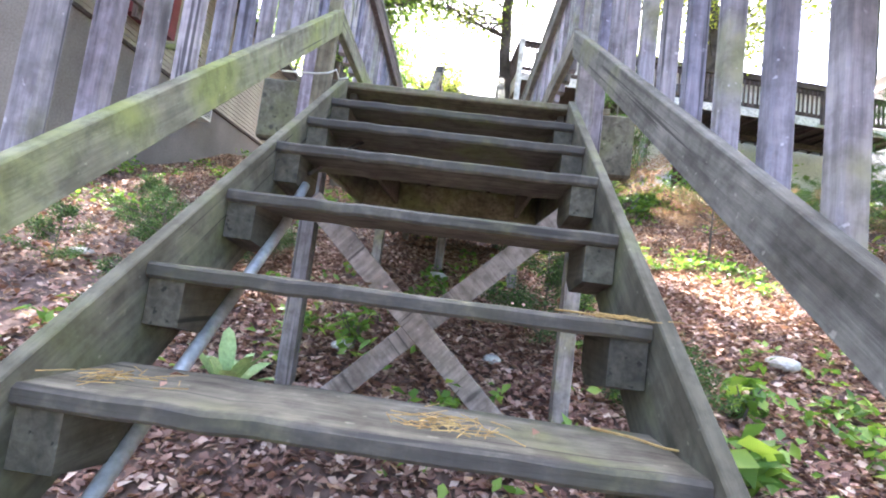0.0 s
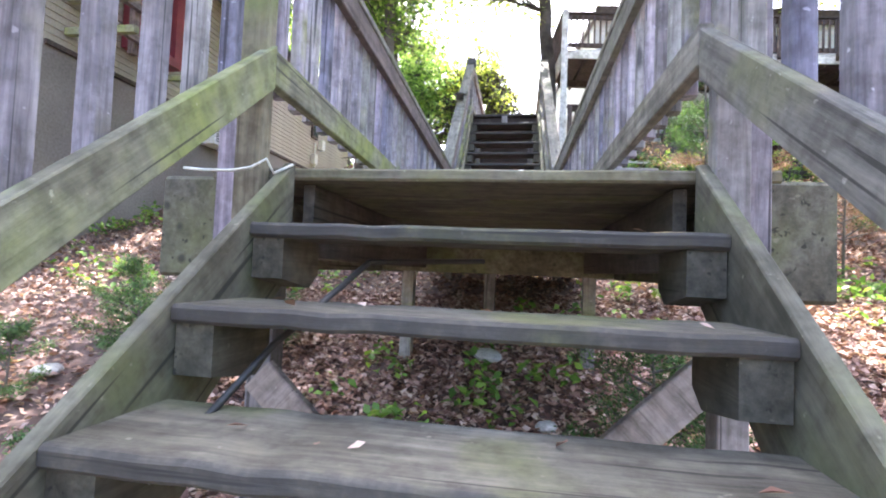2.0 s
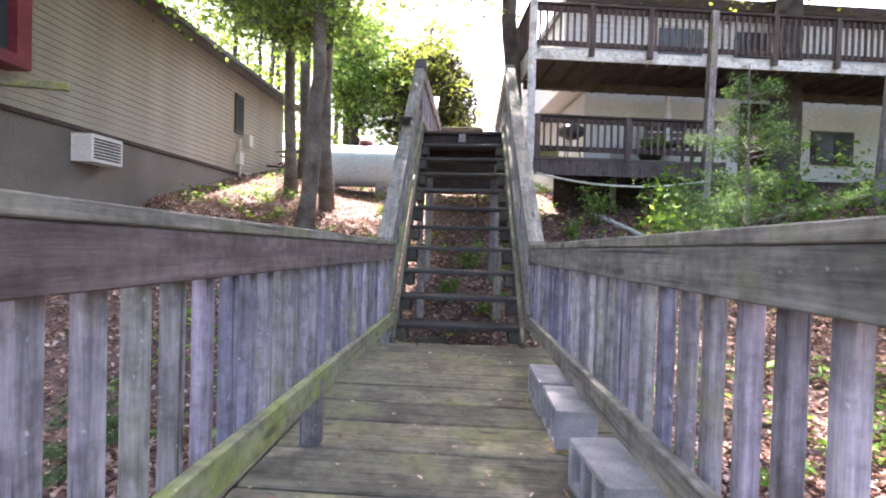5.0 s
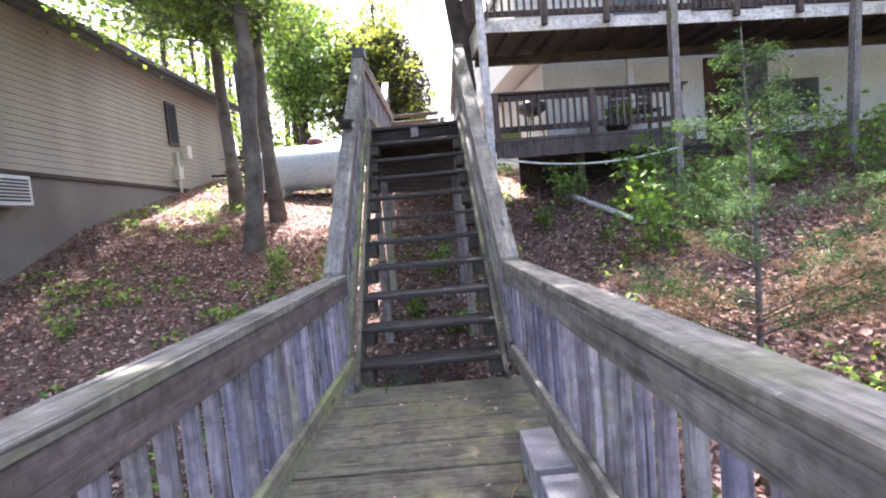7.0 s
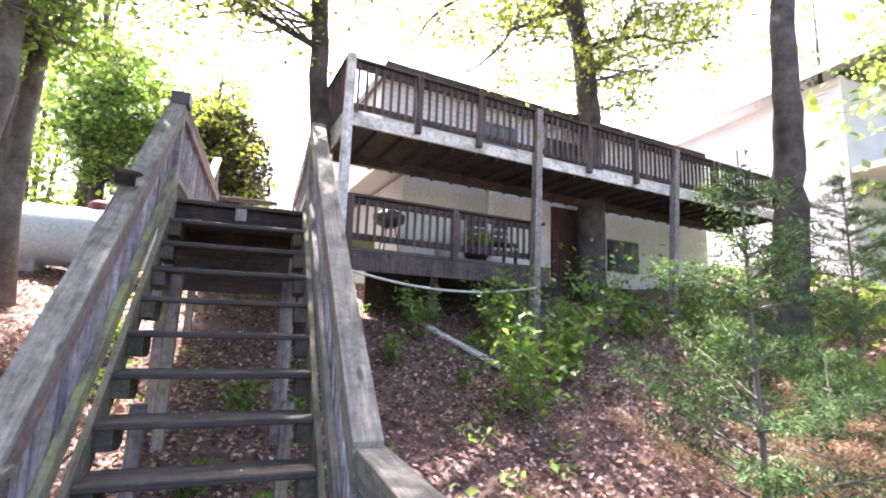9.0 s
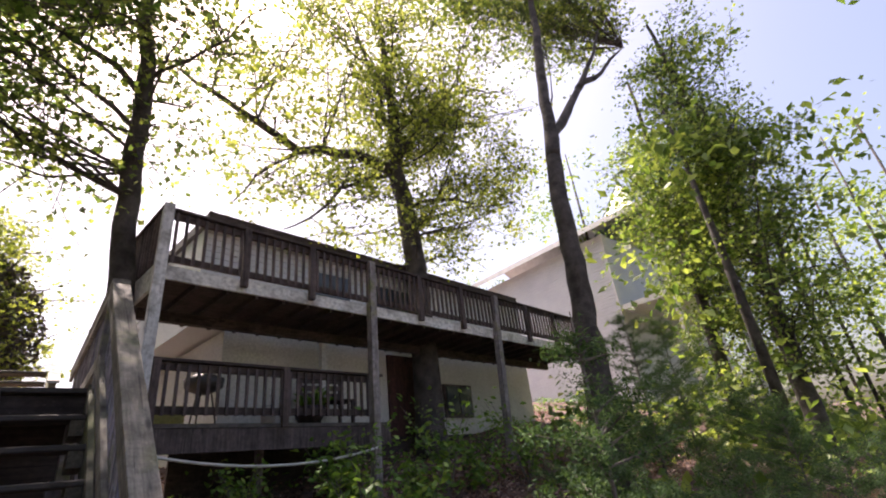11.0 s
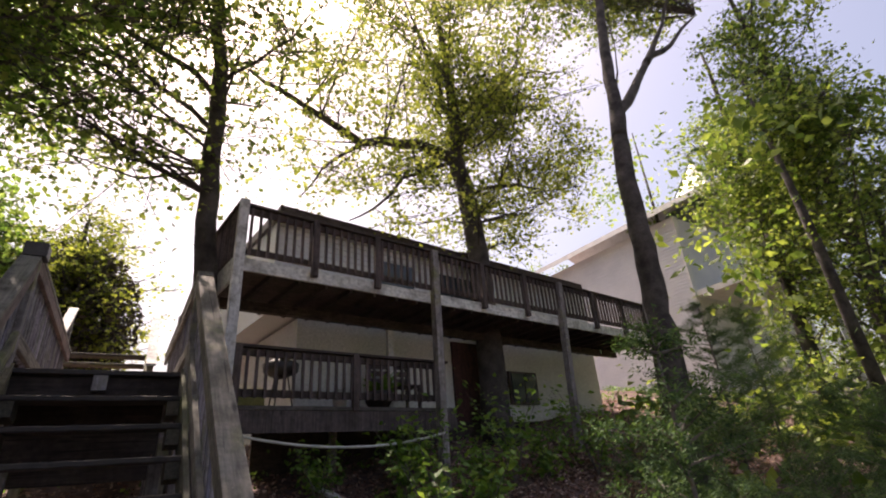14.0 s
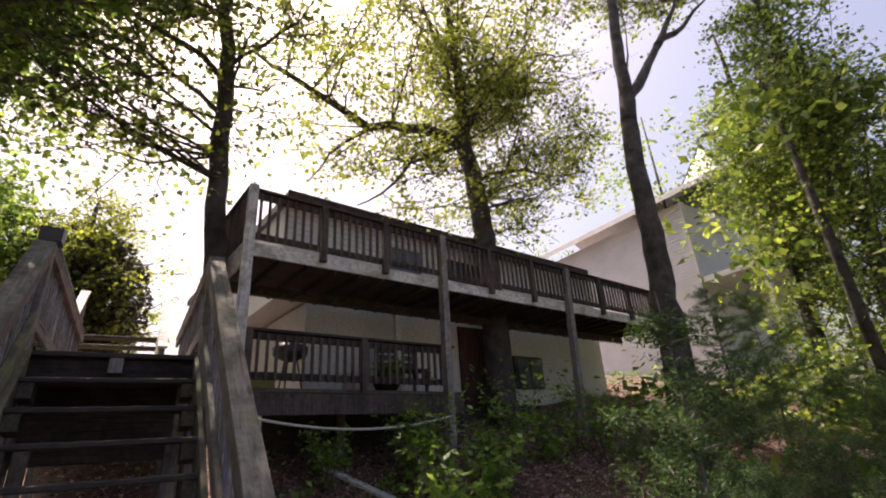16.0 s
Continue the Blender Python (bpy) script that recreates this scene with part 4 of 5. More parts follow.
# ---- leaves ----
def leaf_mesh(name, P, size, material, up_bias, seed, label="", kind="", parent=None, long=1.5, lobed=False):
    """One mesh of many small leaves at the places P, each two bent halves, or lobed with notched sides."""
    rs = np.random.RandomState(seed)
    n = len(P)
    s = np.asarray(size).reshape(-1, 1) * rs.uniform(0.6, 1.3, (n, 1))
    nrm = rs.normal(size=(n, 3))
    nrm[:, 2] = np.abs(nrm[:, 2]) + up_bias
    nrm /= np.linalg.norm(nrm, axis=1, keepdims=True)
    a = np.cross(nrm, rs.normal(size=(n, 3)))
    a /= np.linalg.norm(a, axis=1, keepdims=True)
    b = np.cross(nrm, a)
    tip, tail = P + a * s * long / 2, P - a * s * long / 2
    lift = nrm * s * rs.uniform(0.0, 0.3, (n, 1))
    m1, m2 = P + a * s * 0.15 + b * s * 0.42 + lift, P + a * s * 0.15 - b * s * 0.42 + lift
    if lobed:
        l1, l2 = P + a * s * 0.02 + b * s * 0.62 + lift, P + a * s * 0.02 - b * s * 0.62 + lift
        n1, n2 = P + a * s * 0.2 + b * s * 0.18 + lift * 0.4, P + a * s * 0.2 - b * s * 0.18 + lift * 0.4
        V = np.stack([tail, l1, n1, tip, n2, l2], 1).reshape(-1, 3)
        i = np.arange(n)[:, None] * 6
        F = np.concatenate([i + np.array([t]) for t in ([0, 1, 2], [0, 2, 3], [0, 3, 4], [0, 4, 5])], 1).reshape(-1, 3)
    else:
        V = np.stack([tail, m1, tip, m2], 1).reshape(-1, 3)
        i = np.arange(n)[:, None] * 4
        F = np.concatenate([i + np.array([[0, 1, 2]]), i + np.array([[0, 2, 3]])], 1).reshape(-1, 3)
    me = bpy.data.meshes.new(name)
    me.vertices.add(len(V))
    me.vertices.foreach_set("co", V.astype(np.float32).ravel())
    me.loops.add(F.size)
    me.loops.foreach_set("vertex_index", F.astype(np.int32).ravel())
    me.polygons.add(len(F))
    me.polygons.foreach_set("loop_start", np.arange(0, F.size, 3, dtype=np.int32))
    me.materials.append(material)
    me.update(calc_edges=True)
    me.validate()
    ob = new(name, me)
    ob.parent = parent
    return tagged(ob, label, "", "", kind)


def scatter(n, x0, x1, y0, y1, seed, keep=None):
    rs = np.random.RandomState(seed)
    xs, ys = rs.uniform(x0, x1, n), rs.uniform(y0, y1, n)
    pts = [(x, y) for x, y in zip(xs, ys) if (keep is None or keep(x, y)) and x > HX + 0.1]
    return pts


P = []
rs = np.random.RandomState(5)
for n, box in ((62000, (-2.6, 3.4, 1.8, 8.0)), (62000, (-6.1, 7.0, 4.0, 13.5)), (26000, (-6.1, 12, 11, 18)), (22000, (2, 16, -2, 13))):
    for x, y in scatter(n, *box, seed=n):
        P.append((x, y, ground_z(x, y) + rs.uniform(0.004, 0.03)))
leaf_mesh("leaf_litter", np.array(P), 0.044, M_LITTER, 1.3, 1, "thick layer of dry brown and pinkish oak leaves", "stuff", long=1.35)

P = []
for n, (xa, xb, ya, yb) in ((150, (-0.85, 0.75, 4.35, 8.75)),):
    for x, y in scatter(n, xa, xb, ya, yb, 901):
        P.append((x, y, 0.012))
for y, z in LOWER + UP:
    for _ in range(5):
        P.append((rs.uniform(-0.55, 0.5), y + rs.uniform(0.06, 0.26), z + 0.01))
leaf_mesh("fallen_leaf_bits", np.array(P), 0.022, M_LITTER, 3.0, 7, "scraps of dry leaf on the boards", "stuff")

P = []
for x, y in scatter(3200, -6.1, 16, 0.5, 19, 77):
    d = noise.noise(Vector((x * 0.55, y * 0.55, 7)))
    if d < 0.02 or (abs(x) < 0.8 and 9 < y < 11 and d < 0.2):
        continue
    z0 = ground_z(x, y)
    r = rs.uniform(0.08, 0.2)
    for _ in range(int(10 + 16 * d)):
        a, q = rs.uniform(0, 6.28), r * math.sqrt(rs.uniform())
        P.append((x + q * math.cos(a), y + q * math.sin(a), z0 + rs.uniform(0.03, 0.06 + r * 0.8)))
leaf_mesh("low_weeds", np.array(P), 0.055, M_WEED, 0.9, 2, "patches of low bright green weeds among dry leaves", "stuff")


def weed(x, y, h, n, seed, size=0.09, mat=None, name="leafy_plant", label="bright green leafy plant growing out of the leaf litter"):
    rs = np.random.RandomState(seed)
    z0 = ground_z(x, y)
    t = thing(name, label, "plant", "plants on the hillside")
    t.location = (x, y, z0)
    stems, P = [], []
    for k in range(7):
        a, l = rs.uniform(0, 6.28), h * rs.uniform(0.6, 1)
        tip = np.array([math.cos(a) * l * 0.45, math.sin(a) * l * 0.45, l])
        stems.append(tube_data([(0, 0, -0.02), tuple(tip * [0.4, 0.4, 0.55]), tuple(tip)], [0.008, 0.006, 0.003], 5))
        for _ in range(n // 7):
            q = rs.uniform(0.25, 1)
            P.append(tip * [q ** 1.3, q ** 1.3, q] + rs.normal(size=3) * h * 0.1)
    to_object("stem", *join(stems), M_BARK, t)
    leaf_mesh("foliage", np.array(P), size, mat or M_WEED, 0.8, seed, parent=t)


for i, (x, y, h, n, s) in enumerate(((-0.5, 4.9, 0.3, 60, 0.06), (1.6, 4.2, 0.3, 60, 0.11), (1.9, 4.8, 0.25, 40, 0.1), (2.6, 4.2, 0.3, 50, 0.12), (-1.9, 5.4, 0.25, 80, 0.05),
                                  (0.1, 4.2, 0.3, 90, 0.05), (-0.2, 4.9, 0.3, 90, 0.05), (1.1, 5.0, 0.25, 60, 0.08), (1.2, 6.0, 0.3, 70, 0.06), (2.7, 10.9, 1.2, 420, 0.075), (4.9, 12.6, 1.5, 380, 0.075), (3.4, 12.3, 1.5, 300, 0.07), (2.1, 12.9, 0.9, 220, 0.06), (6.4, 12.4, 1.4, 320, 0.075),
                                  (3.5, 11.6, 0.9, 260, 0.09), (3.2, 12.7, 1.0, 260, 0.09), (4.3, 12.3, 0.9, 260, 0.08), (1.6, 12.4, 0.4, 120, 0.06), (-2.4, 11.9, 0.5, 200, 0.05),
                                  (-1.5, 12.9, 0.6, 220, 0.06), (-1.9, 10.6, 0.3, 90, 0.06), (1.3, 9.6, 0.35, 90, 0.07), (-0.35, 10.4, 0.35, 120, 0.06), (-0.4, 8.95, 0.35, 60, 0.05),
                                  (-0.1, 11.6, 0.5, 160, 0.06), (-0.6, 8.75, 0.5, 40, 0.045), (-3.0, 8.5, 0.3, 70, 0.06), (-4.2, 10.2, 0.3, 70, 0.06), (2.2, 13.4, 0.5, 160, 0.06), (5.6, 12.6, 0.8, 240, 0.08))):
    weed(x, y, h, n, 100 + i, s)


def cedar(x, y, h, spread, seed, z_lo=0.3, browned=0.0, dense=1.0, fine=400):
    """A young cedar: a thin stem, ascending branches and feathery sprays."""
    rs = np.random.RandomState(seed)
    z0 = ground_z(x, y)
    t = thing("young_cedar", "young feathery cedar" + (" with browned lower sprays" if browned else "") + " growing from the leaf litter", "tree", "young cedars")
    t.location = (x, y, z0)
    tube("trunk", [(0, 0, -0.05), (0.02, 0, h * 0.5), (0, 0.02, h)], [0.013 * h / 2 + 0.005, 0.009 * h / 2 + 0.003, 0.003], M_BARK, t)
    br, P, Q = [], [], []
    for k in range(int((14 + h * 11) * dense)):
        zz = h * rs.uniform(z_lo, 0.97)
        top = zz / h
        l = spread * min(1.0, 1.45 * (1.02 - top)) ** 1.1 * rs.uniform(0.35, 1.15) + 0.05
        a = rs.uniform(0, 6.28)
        dirv = np.array([math.cos(a), math.sin(a), rs.uniform(0.2, 0.6)])
        br.append(tube_data([(0, 0, zz), tuple(np.array([0, 0, zz]) + dirv * l)], [0.007, 0.002], 4))
        brown = browned and zz < h * browned and rs.uniform() < 0.75
        side = np.array([-math.sin(a), math.cos(a), 0])
        m = int(l / 0.03) + 4
        for j in range(m):
            q = 0.22 + 0.8 * j / m
            foot = np.array([0, 0, zz]) + dirv * l * q
            w = dirv * 0.55 + side * (1 if j % 2 else -1) * rs.uniform(0.5, 1.0) + np.array([0, 0, rs.uniform(-0.4, 0.7)])
            w *= rs.uniform(0.6, 1.3) * (0.07 + 0.26 * l * (1.1 - q)) / np.linalg.norm(w)
            c = int(fine * l / 0.6 / m) + 8
            u = rs.uniform(0, 1, (c, 1))
            (Q if brown else P).append(foot + w * u + rs.normal(size=(c, 3)) * 0.02)
    for v, f in br:
        to_object("branch", v, f, M_BARK, t)
    leaf_mesh("foliage", np.concatenate(P), 0.0098, M_CEDAR, 0.5, seed, parent=t, long=3.0)
    if Q:
        leaf_mesh("browned_foliage", np.concatenate(Q), 0.0095, M_CEDARB, 0.5, seed + 1, parent=t, long=3.0)


for i, (x, y, h, s, zl, br, d) in enumerate(((1.85, 7.85, 2.75, 0.95, 0.3, 0.5, 1.35), (3.5, 8.6, 1.6, 0.9, 0.25, 0.75, 1.5), (4.6, 9.3, 1.4, 1.0, 0.15, 0.6, 1.7), (5.9, 9.2, 1.4, 1.1, 0.15, 0.4, 1.6), (7.9, 10.9, 3.0, 1.3, 0.08, 0, 1.7), (9.4, 11.0, 2.9, 1.3, 0.08, 0, 1.6), (6.2, 10.9, 1.0, 0.8, 0.1, 0, 1.6), (6.8, 8.3, 1.5, 1.2, 0.1, 0.3, 1.6), (8.4, 9.2, 1.6, 1.3, 0.1, 0, 1.6), (9.6, 8.0, 1.7, 1.3, 0.1, 0, 1.6), (10.0, 10.0, 1.7, 1.2, 0.1, 0, 1.6),
                                             (-2.6, 6.0, 0.65, 0.32, 0.1, 0, 1), (-3.1, 6.5, 0.65, 0.32, 0.1, 0, 1), (-1.7, 6.4, 0.5, 0.28, 0.1, 0, 1), (-3.2, 5.6, 0.5, 0.3, 0.1, 0, 1), (-1.7, 6.0, 0.45, 0.3, 0.1, 0, 1),
                                             (0.75, 5.3, 0.85, 0.5, 0.05, 0, 1.6), (-2.6, 7.4, 0.55, 0.3, 0.1, 0, 1), (1.35, 4.6, 0.5, 0.3, 0.1, 0, 1), (-2.1, 4.9, 0.4, 0.22, 0.1, 0, 1))):
    cedar(x, y, h, s, 300 + i, zl, br, d)


# ---- trees ----
def tree(label, trunk, radii, limbs, crown, leaves, size, material, bark, seed, clump=0.32, auto=14, twig=1.0):
    """trunk: its line; limbs: lines with a root radius; crown: (middle, half-sizes) within which branches of their own end in clumps of leaves."""
    rs = np.random.RandomState(seed)
    base = Vector((trunk[0][0], trunk[0][1], ground_z(trunk[0][0], trunk[0][1])))
    t = thing("tree", label, "tree", "trees")
    t.location = base
    o = np.array(base)
    tr = [np.array(p) - o for p in trunk]
    tr[0] = np.array([tr[0][0], tr[0][1], -0.2])
    # finer, slightly wandering trunk
    pts, rad = [], []
    for i in range(len(tr) - 1):
        for k in range(4):
            q = k / 4
            pts.append(tr[i] * (1 - q) + tr[i + 1] * q + rs.normal(size=3) * [0.02, 0.02, 0])
            rad.append(radii[i] * (1 - q) + radii[i + 1] * q)
    pts.append(tr[-1]), rad.append(radii[-1])
    rad[0] *= 1.35
    tube("trunk", [tuple(p) for p in pts], rad, bark, t, sides=12)
    skeleton = [(p, r) for p, r in zip(pts, rad)]
    for line, r in limbs:
        lp = [np.array(p) - o for p in line]
        fine = []
        for i in range(len(lp) - 1):
            for k in range(3):
                q = k / 3
                fine.append(lp[i] * (1 - q) + lp[i + 1] * q + (rs.normal(size=3) * 0.05 if i + k else 0))
        fine.append(lp[-1])
        rr = [r * (1 - 0.8 * i / (len(fine) - 1)) for i in range(len(fine))]
        tube("limb", [tuple(p) for p in fine], rr, bark, t, sides=8)
        skeleton += list(zip(fine[2:], rr[2:]))
    c, half = np.array(crown[0]) - o, np.array(crown[1])
    heads = [(p, r) for p, r in skeleton if p[2] > (c[2] - half[2] * 1.0)] or skeleton[-6:]
    small, P = [], []
    per = max(2, int(leaves / (auto * 21)))
    for k in range(auto):
        u = rs.normal(size=3)
        u /= np.linalg.norm(u)
        goal = c + u * half * rs.uniform(0.1, 1.12) ** 0.6
        hp, hr = min(heads, key=lambda s: np.linalg.norm(s[0] - goal) + (3 if s[0][2] > goal[2] else 0) + rs.uniform(0, 1.2))
        mid = hp * 0.5 + goal * 0.5 + rs.normal(size=3) * 0.25
        r0 = min(hr * 0.5, 0.026)
        small.append(tube_data([tuple(hp), tuple(hp * 0.25 + mid * 0.5 + goal * 0.25), tuple(goal)], [r0, r0 * 0.6, 0.008], 5))
        for w in range(7):
            q = rs.uniform(0.35, 1)
            s = hp * (1 - q) ** 2 + 2 * mid * q * (1 - q) + goal * q * q
            d = rs.normal(size=3) * [1, 1, 0.45]
            e = s + d / np.linalg.norm(d) * rs.uniform(0.35, 0.95) * twig
            small.append(tube_data([tuple(s), tuple(e)], [0.01, 0.004], 3))
            for v in range(3):
                a0 = s + (e - s) * rs.uniform(0.3, 1)
                t1 = a0 + rs.normal(size=3) * [0.26, 0.26, 0.12] * twig
                small.append(tube_data([tuple(a0), tuple(t1)], [0.005, 0.002], 3))
                f = rs.uniform(0, 1.1, (per, 1))
                P.append(a0 + (t1 - a0) * f + rs.normal(size=(per, 3)) * [clump, clump, clump * 0.6] * 0.36 - [0, 0, 0.03])
    to_object("branch", *join(small), bark, t)
    leaf_mesh("crown", np.concatenate(P), size, material, 0.35, seed, parent=t, long=1.25, lobed=True)


tree("large spreading oak rising through the raised deck, thin yellow-green spring leaves", [(6.05, 14.3, 1.4), (6.02, 14.3, 4.4), (6.0, 14.3, 5.82), (5.86, 14.3, 7.27), (5.65, 14.3, 8.22), (5.77, 14.3, 9.7), (5.62, 14.3, 11.2), (5.4, 14.3, 14.0)], [0.3, 0.26, 0.23, 0.21, 0.19, 0.14, 0.1, 0.04],
     [([(5.65, 14.3, 8.22), (4.62, 14.3, 8.25), (3.25, 14.3, 7.93), (1.93, 14.3, 8.3), (0.93, 14.3, 8.86)], 0.15), ([(5.6, 14.3, 8.15), (4.29, 14.0, 7.26), (3.5, 13.9, 6.38), (2.8, 13.8, 5.73)], 0.06),
      ([(5.75, 14.3, 8.8), (6.78, 14.2, 10.15), (7.9, 14.2, 11.7), (8.8, 14.2, 13.7)], 0.1), ([(3.25, 14.3, 7.9), (2.65, 14.2, 7.3), (2.04, 14.2, 6.26)], 0.05), ([(5.7, 14.3, 9.2), (5.1, 14.2, 11), (4.2, 14.2, 13.3)], 0.07),
      ([(5.9, 14.3, 7.3), (7.18, 14.1, 7.8), (8.55, 14, 7.9)], 0.06), ([(7.9, 14.2, 11.7), (9.2, 14.2, 12.5), (10.1, 14, 12.7)], 0.05)],
     ((5.9, 14.2, 9.9), (4.7, 2.4, 4.2)), 26000, 0.078, M_CROWNM, M_BARKD, 11, 0.46, 150, 1.25)
tree("slim straight tree beside the deck's corner", [(0.62, 13.2, 1.2), (0.55, 13.2, 4.2), (0.47, 13.2, 5.7), (0.44, 13.2, 7.0), (0.29, 13.2, 8.44), (0.17, 13.2, 9.2), (0.0, 13.2, 11.5)], [0.17, 0.145, 0.13, 0.12, 0.1, 0.09, 0.03],
     [([(0.44, 13.2, 7.0), (-1.0, 13.0, 7.7), (-2.4, 12.8, 8.2), (-4.2, 12.6, 8.7)], 0.05), ([(0.44, 13.2, 6.4), (-0.7, 12.8, 6.9), (-2.6, 12.4, 7.3)], 0.04), ([(0.4, 13.2, 7.3), (1.0, 12.8, 8.0), (1.8, 12.3, 9.0)], 0.04)],
     ((-1.7, 12.6, 8.5), (3.3, 1.8, 3.2)), 16000, 0.075, M_CROWN, M_BARKD, 12, 0.46, 105, 1.35)
tree("tree with dark green leaves hanging over the stairs", [(-3.03, 12.7, 0.8), (-2.8, 12.7, 3.8), (-2.87, 12.7, 5.5), (-2.9, 12.5, 9.5)], [0.15, 0.12, 0.1, 0.05],
     [([(-2.87, 12.6, 6.5), (-1.9, 12.0, 7.6), (-0.9, 11.4, 8.2)], 0.05)], ((-1.9, 11.7, 7.7), (2.4, 1.9, 2.3)), 11000, 0.08, M_CROWNL, M_BARK, 13, 0.42, 90)
tree("slim tree with bright low foliage beside the tank", [(-3.05, 14.0, 1.5), (-3.1, 14, 6.2), (-3.2, 14, 9)], [0.13, 0.1, 0.04], [], ((-3.6, 12.9, 5.7), (2.0, 1.8, 1.5)), 5500, 0.08, M_CROWNL, M_BARK, 14, 0.4, 46)
tree("slim tree with bright foliage near the cream house", [(-4.0, 14.6, 1.5), (-4.1, 14.6, 6.2), (-4.2, 14.6, 9)], [0.13, 0.1, 0.04], [], ((-4.7, 12.0, 6.1), (2.2, 3.2, 1.4)), 8000, 0.08, M_CROWNL, M_BARK, 15, 0.4, 50)
# crown added high, mostly out of view, to shade the cedars below
tree("tall dark forked tree leaning over the slope", [(7.35, 11.5, 1.3), (7.6, 11.5, 3.2), (7.72, 11.5, 4.4), (7.73, 11.5, 5.8), (7.88, 11.5, 7.4), (8.15, 11.5, 9.0), (8.35, 11.5, 10.8), (8.6, 11.5, 12.1), (8.9, 11.5, 15.0)], [0.27, 0.24, 0.215, 0.19, 0.175, 0.14, 0.12, 0.1, 0.05],
     [([(7.93, 11.5, 7.7), (8.25, 11.5, 8.55), (9.37, 11.5, 10.0), (11.04, 11.5, 12.2), (12.6, 11.5, 14.8)], 0.17), ([(10.0, 11.5, 10.8), (11.6, 11.4, 12.3), (13.4, 11.2, 14.2)], 0.11), ([(8.3, 11.5, 9.0), (8.9, 11.6, 10.3), (9.1, 11.7, 12.0)], 0.03)],
     ((9.6, 13.6, 17.6), (5.2, 4.0, 2.0)), 15000, 0.12, M_CROWN, M_BARKD, 16, 0.45, 120, 1.2)
tree("slender tree with airy bright green crown", [(12.9, 10.0, 1.7), (13.25, 10.0, 3.3), (13.75, 10.0, 5.9), (13.42, 10.0, 7.9), (13.5, 10.0, 9.95), (13.0, 10.0, 11.9), (12.4, 10, 13.4)], [0.22, 0.2, 0.18, 0.15, 0.12, 0.08, 0.04],
     [([(13.5, 10.0, 4.7), (14.2, 9.8, 5.2), (14.9, 9.6, 6.4), (15.1, 9.6, 7.5)], 0.09), ([(13.5, 10, 6.6), (12.7, 9.8, 7.2), (11.9, 9.6, 7.4)], 0.04), ([(13.45, 10, 8.8), (14.8, 9.6, 9.6), (15.8, 9.2, 9.9)], 0.05)], ((13.2, 9.8, 8.2), (2.8, 1.8, 5.2)), 22000, 0.085, M_CROWNB, M_BARKD, 17, 0.42, 130, 1.1)
tree("slender tree with airy bright green crown", [(14.4, 12.0, 2.1), (14.6, 12.0, 5.5), (14.9, 12.0, 9.0), (14.9, 12.0, 10.4), (14.9, 12, 14)], [0.19, 0.16, 0.13, 0.1, 0.04], [([(14.6, 12, 5.0), (13.9, 11.8, 6.4), (13.4, 11.6, 7.2)], 0.04)], ((14.7, 11.6, 7.6), (2.6, 1.8, 5.8)), 22000, 0.085, M_CROWNB, M_BARKD, 18, 0.42, 110, 1.1)
tree("bushy evergreen with yellow-green tips above the stairs", [(-1.9, 22, 3.0), (-1.9, 22, 5.5), (-1.8, 22, 8.6)], [0.2, 0.15, 0.05], [], ((-1.7, 22, 6.2), (2.3, 2.0, 2.7)), 20000, 0.085, M_CROWNM, M_BARKD, 19, 0.4, 150, 0.8)
tree("bushy tree with yellow-green tips beside the dark evergreen", [(-4.3, 21, 3.0), (-4.3, 21, 5.5), (-4.2, 21, 9.0)], [0.2, 0.15, 0.05], [], ((-4.0, 21, 6.6), (1.9, 1.8, 2.2)), 13000, 0.09, M_CROWNL, M_BARKD, 20, 0.4, 100, 0.8)
# sprays filling the evergreen; the crown's inner shade is put in their dark colour
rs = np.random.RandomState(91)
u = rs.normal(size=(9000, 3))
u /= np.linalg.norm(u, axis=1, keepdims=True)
leaf_mesh("inner_foliage", np.array([-1.9, 22, 5.8]) + u * np.array([1.9, 1.4, 2.2]) * rs.uniform(0, 1, (9000, 1)) ** 0.4, 0.12, M_INNER, 0.3, 92, "inner sprays of the evergreen, coloured dark for shade", "stuff")

# unseen tree, added so that its crown keeps the sun off the walkway
tree("tall leaning tree, out of view, added to shade the walkway", [(4.6, 3.2, -1.5), (4.4, 3.6, 3.0), (3.4, 5.0, 7.0), (2.2, 6.8, 9.0)], [0.2, 0.17, 0.13, 0.07],
     [([(3.4, 5.0, 7.0), (1.5, 7.0, 9.2), (0.4, 9.0, 9.8)], 0.08), ([(4.2, 4.0, 5.0), (2.0, 4.6, 8.4), (-0.5, 5.6, 9.6)], 0.07)], ((-0.2, 9.5, 9.9), (3.7, 3.6, 1.2)), 42000, 0.11, M_CROWN, M_BARKD, 60, 0.36, 120)
# three trees outside the view, added to shade the slope left of the stairs
for k, (x, y, crown, n) in enumerate(((-5.6, 4.6, (-4.2, 9.0, 9.4), 20000), (-8.5, 6.6, (-8.5, 8.4, 8.8), 12000), (-4.6, 0.5, (-4.3, 5.2, 8.8), 16000))):
    lean = (crown[0] - x) * 0.7, (crown[1] - y) * 0.7
    tree("unseen leafy tree added to shade the slope", [(x, y, -1.5), (x + lean[0] * 0.2, y + lean[1] * 0.2, 3.5), (x + lean[0] * 0.6, y + lean[1] * 0.6, 7.0), (x + lean[0], y + lean[1], 9.4)], [0.19, 0.16, 0.12, 0.05], [], (crown, (3.3, 2.9, 1.5)), n, 0.11, M_CROWN, M_BARKD, 50 + k, 0.42, 110, 1.2)

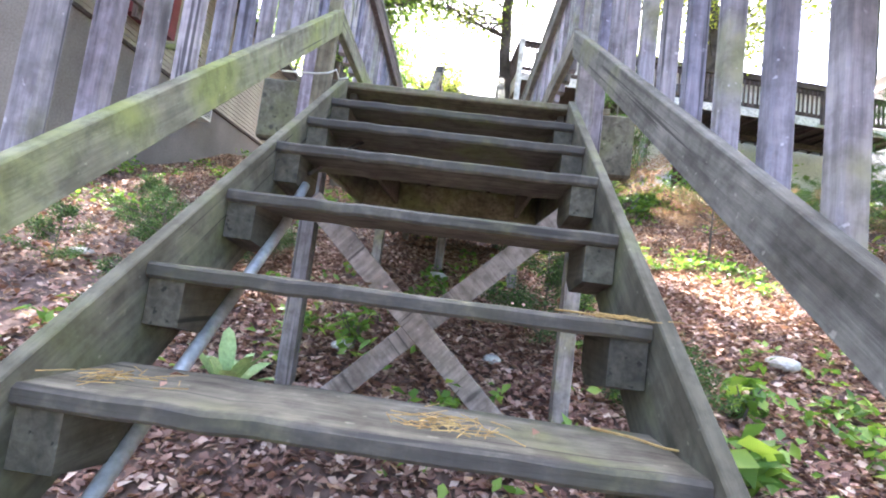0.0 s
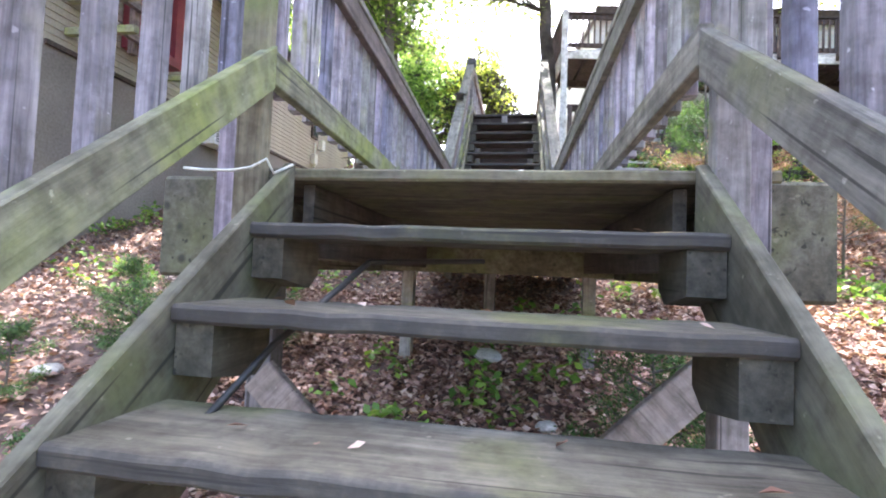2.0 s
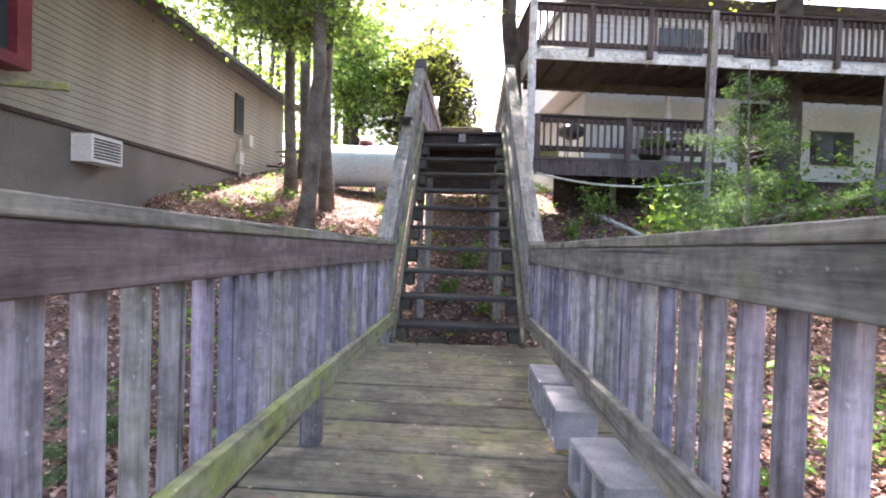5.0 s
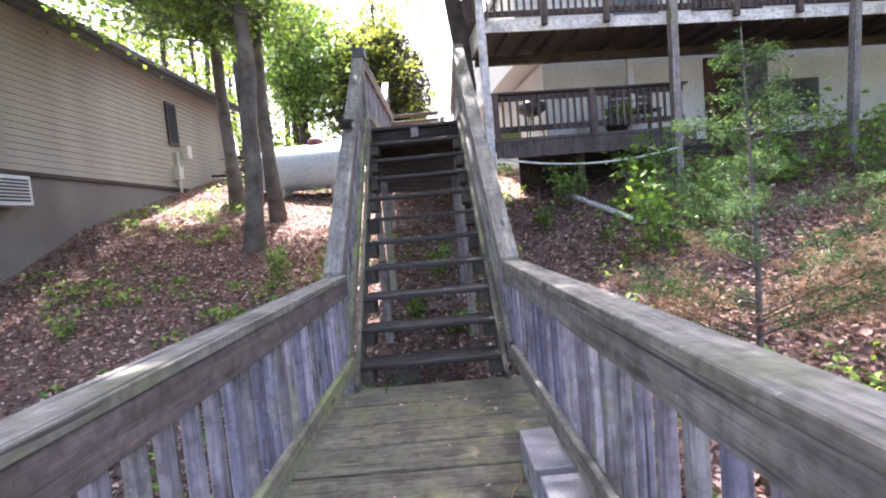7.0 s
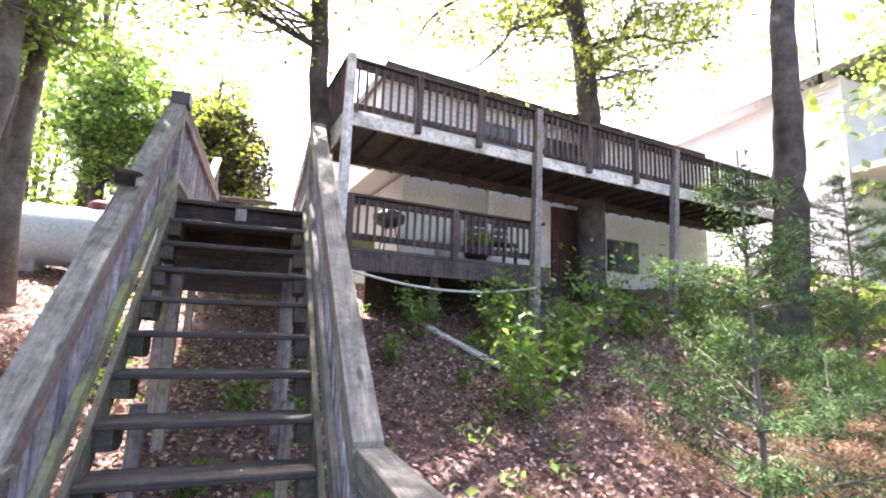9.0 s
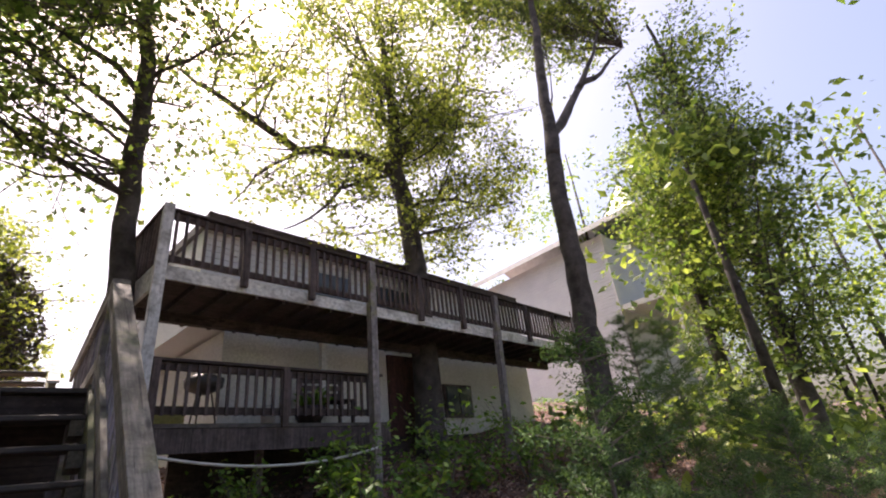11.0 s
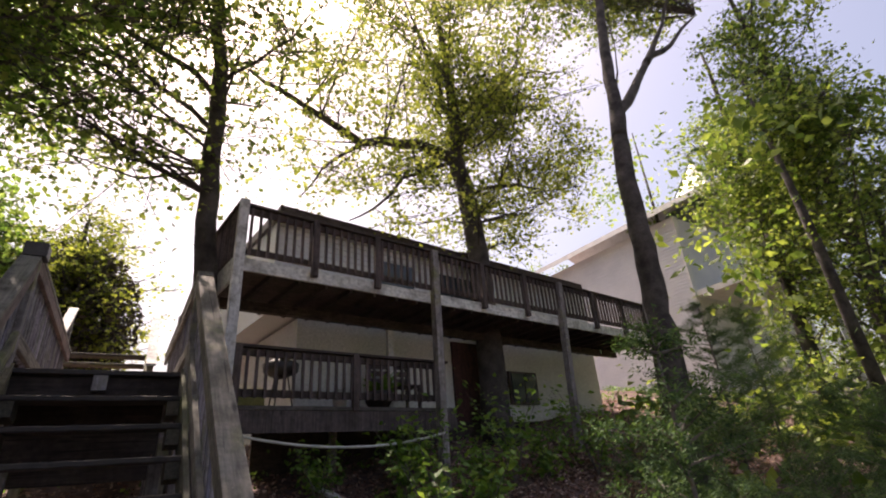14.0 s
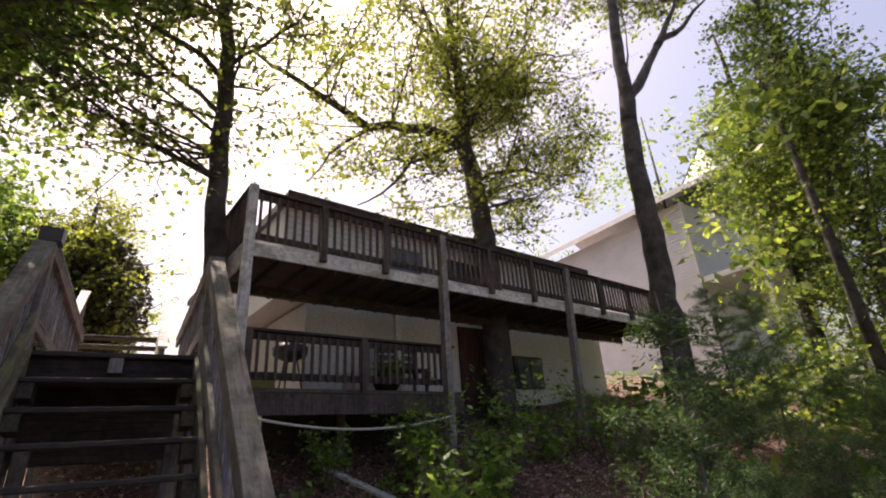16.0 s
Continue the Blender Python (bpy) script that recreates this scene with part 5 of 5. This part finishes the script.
# added tree whose crown, above the view, casts shade on the left slope
tree("tall tree added behind the cream house's corner for its shade", [(-4.6, 17.0, 2.2), (-4.6, 17, 6), (-4.4, 16.8, 10)], [0.15, 0.13, 0.05], [], ((-3.9, 15.6, 9.8), (3.4, 3.0, 1.7)), 11000, 0.09, M_CROWNL, M_BARKD, 71, 0.45, 60)

# ---- woods round the place ----
rs = np.random.RandomState(40)
trunks, P = [], []
spots = [(rs.uniform(11, 34), rs.uniform(-8, 12)) for _ in range(34)] + [(rs.uniform(-16, -3.5), rs.uniform(21, 36)) for _ in range(16)] + [(rs.uniform(20, 45), rs.uniform(12, 40)) for _ in range(12)] + [(rs.uniform(-30, -9), rs.uniform(-14, 6)) for _ in range(14)] + [(rs.uniform(-25, 25), rs.uniform(-34, -12)) for _ in range(20)]
for x, y in spots:
    if math.hypot(x - 13.2, y - 10.2) < 1.2:
        continue
    z0, h = ground_z(x, y), rs.uniform(8, 14)
    r = rs.uniform(0.08, 0.17)
    trunks.append(tube_data([(x, y, z0 - 0.2), (x + rs.uniform(-0.4, 0.4), y, z0 + h * 0.5), (x + rs.uniform(-0.8, 0.8), y, z0 + h)], [r, r * 0.75, 0.03], 7))
    for k in range(26):
        c = np.array([x, y, z0 + h * rs.uniform(0.25, 1.02)]) + rs.normal(size=3) * [1.3, 1.3, 0.4]
        P.append(c + rs.normal(size=(34, 3)) * [0.5, 0.5, 0.3])
    for k in range(5):
        c = np.array([x, y, z0 + rs.uniform(0.3, 1.4)]) + rs.normal(size=3) * [1.4, 1.4, 0.1]
        P.append(c + rs.normal(size=(30, 3)) * [0.4, 0.4, 0.3])
for k in range(150):
    x, y = rs.uniform(7.5, 22), rs.uniform(2, 14)
    if math.hypot(x, y - 6.8) < 7:
        continue
    c = np.array([x, y, ground_z(x, y) + rs.uniform(0.1, 0.6)])
    P.append(c + rs.normal(size=(34, 3)) * [0.4, 0.4, 0.22])
tagged(to_object("woods_trunks", *join(trunks), M_BARKD, smooth=True), "slim dark trunks of the surrounding woods", kind="stuff")
leaf_mesh("woods_foliage", np.concatenate(P), 0.17, M_CROWNB, 0.3, 41, "bright green foliage of the surrounding woods", "stuff")
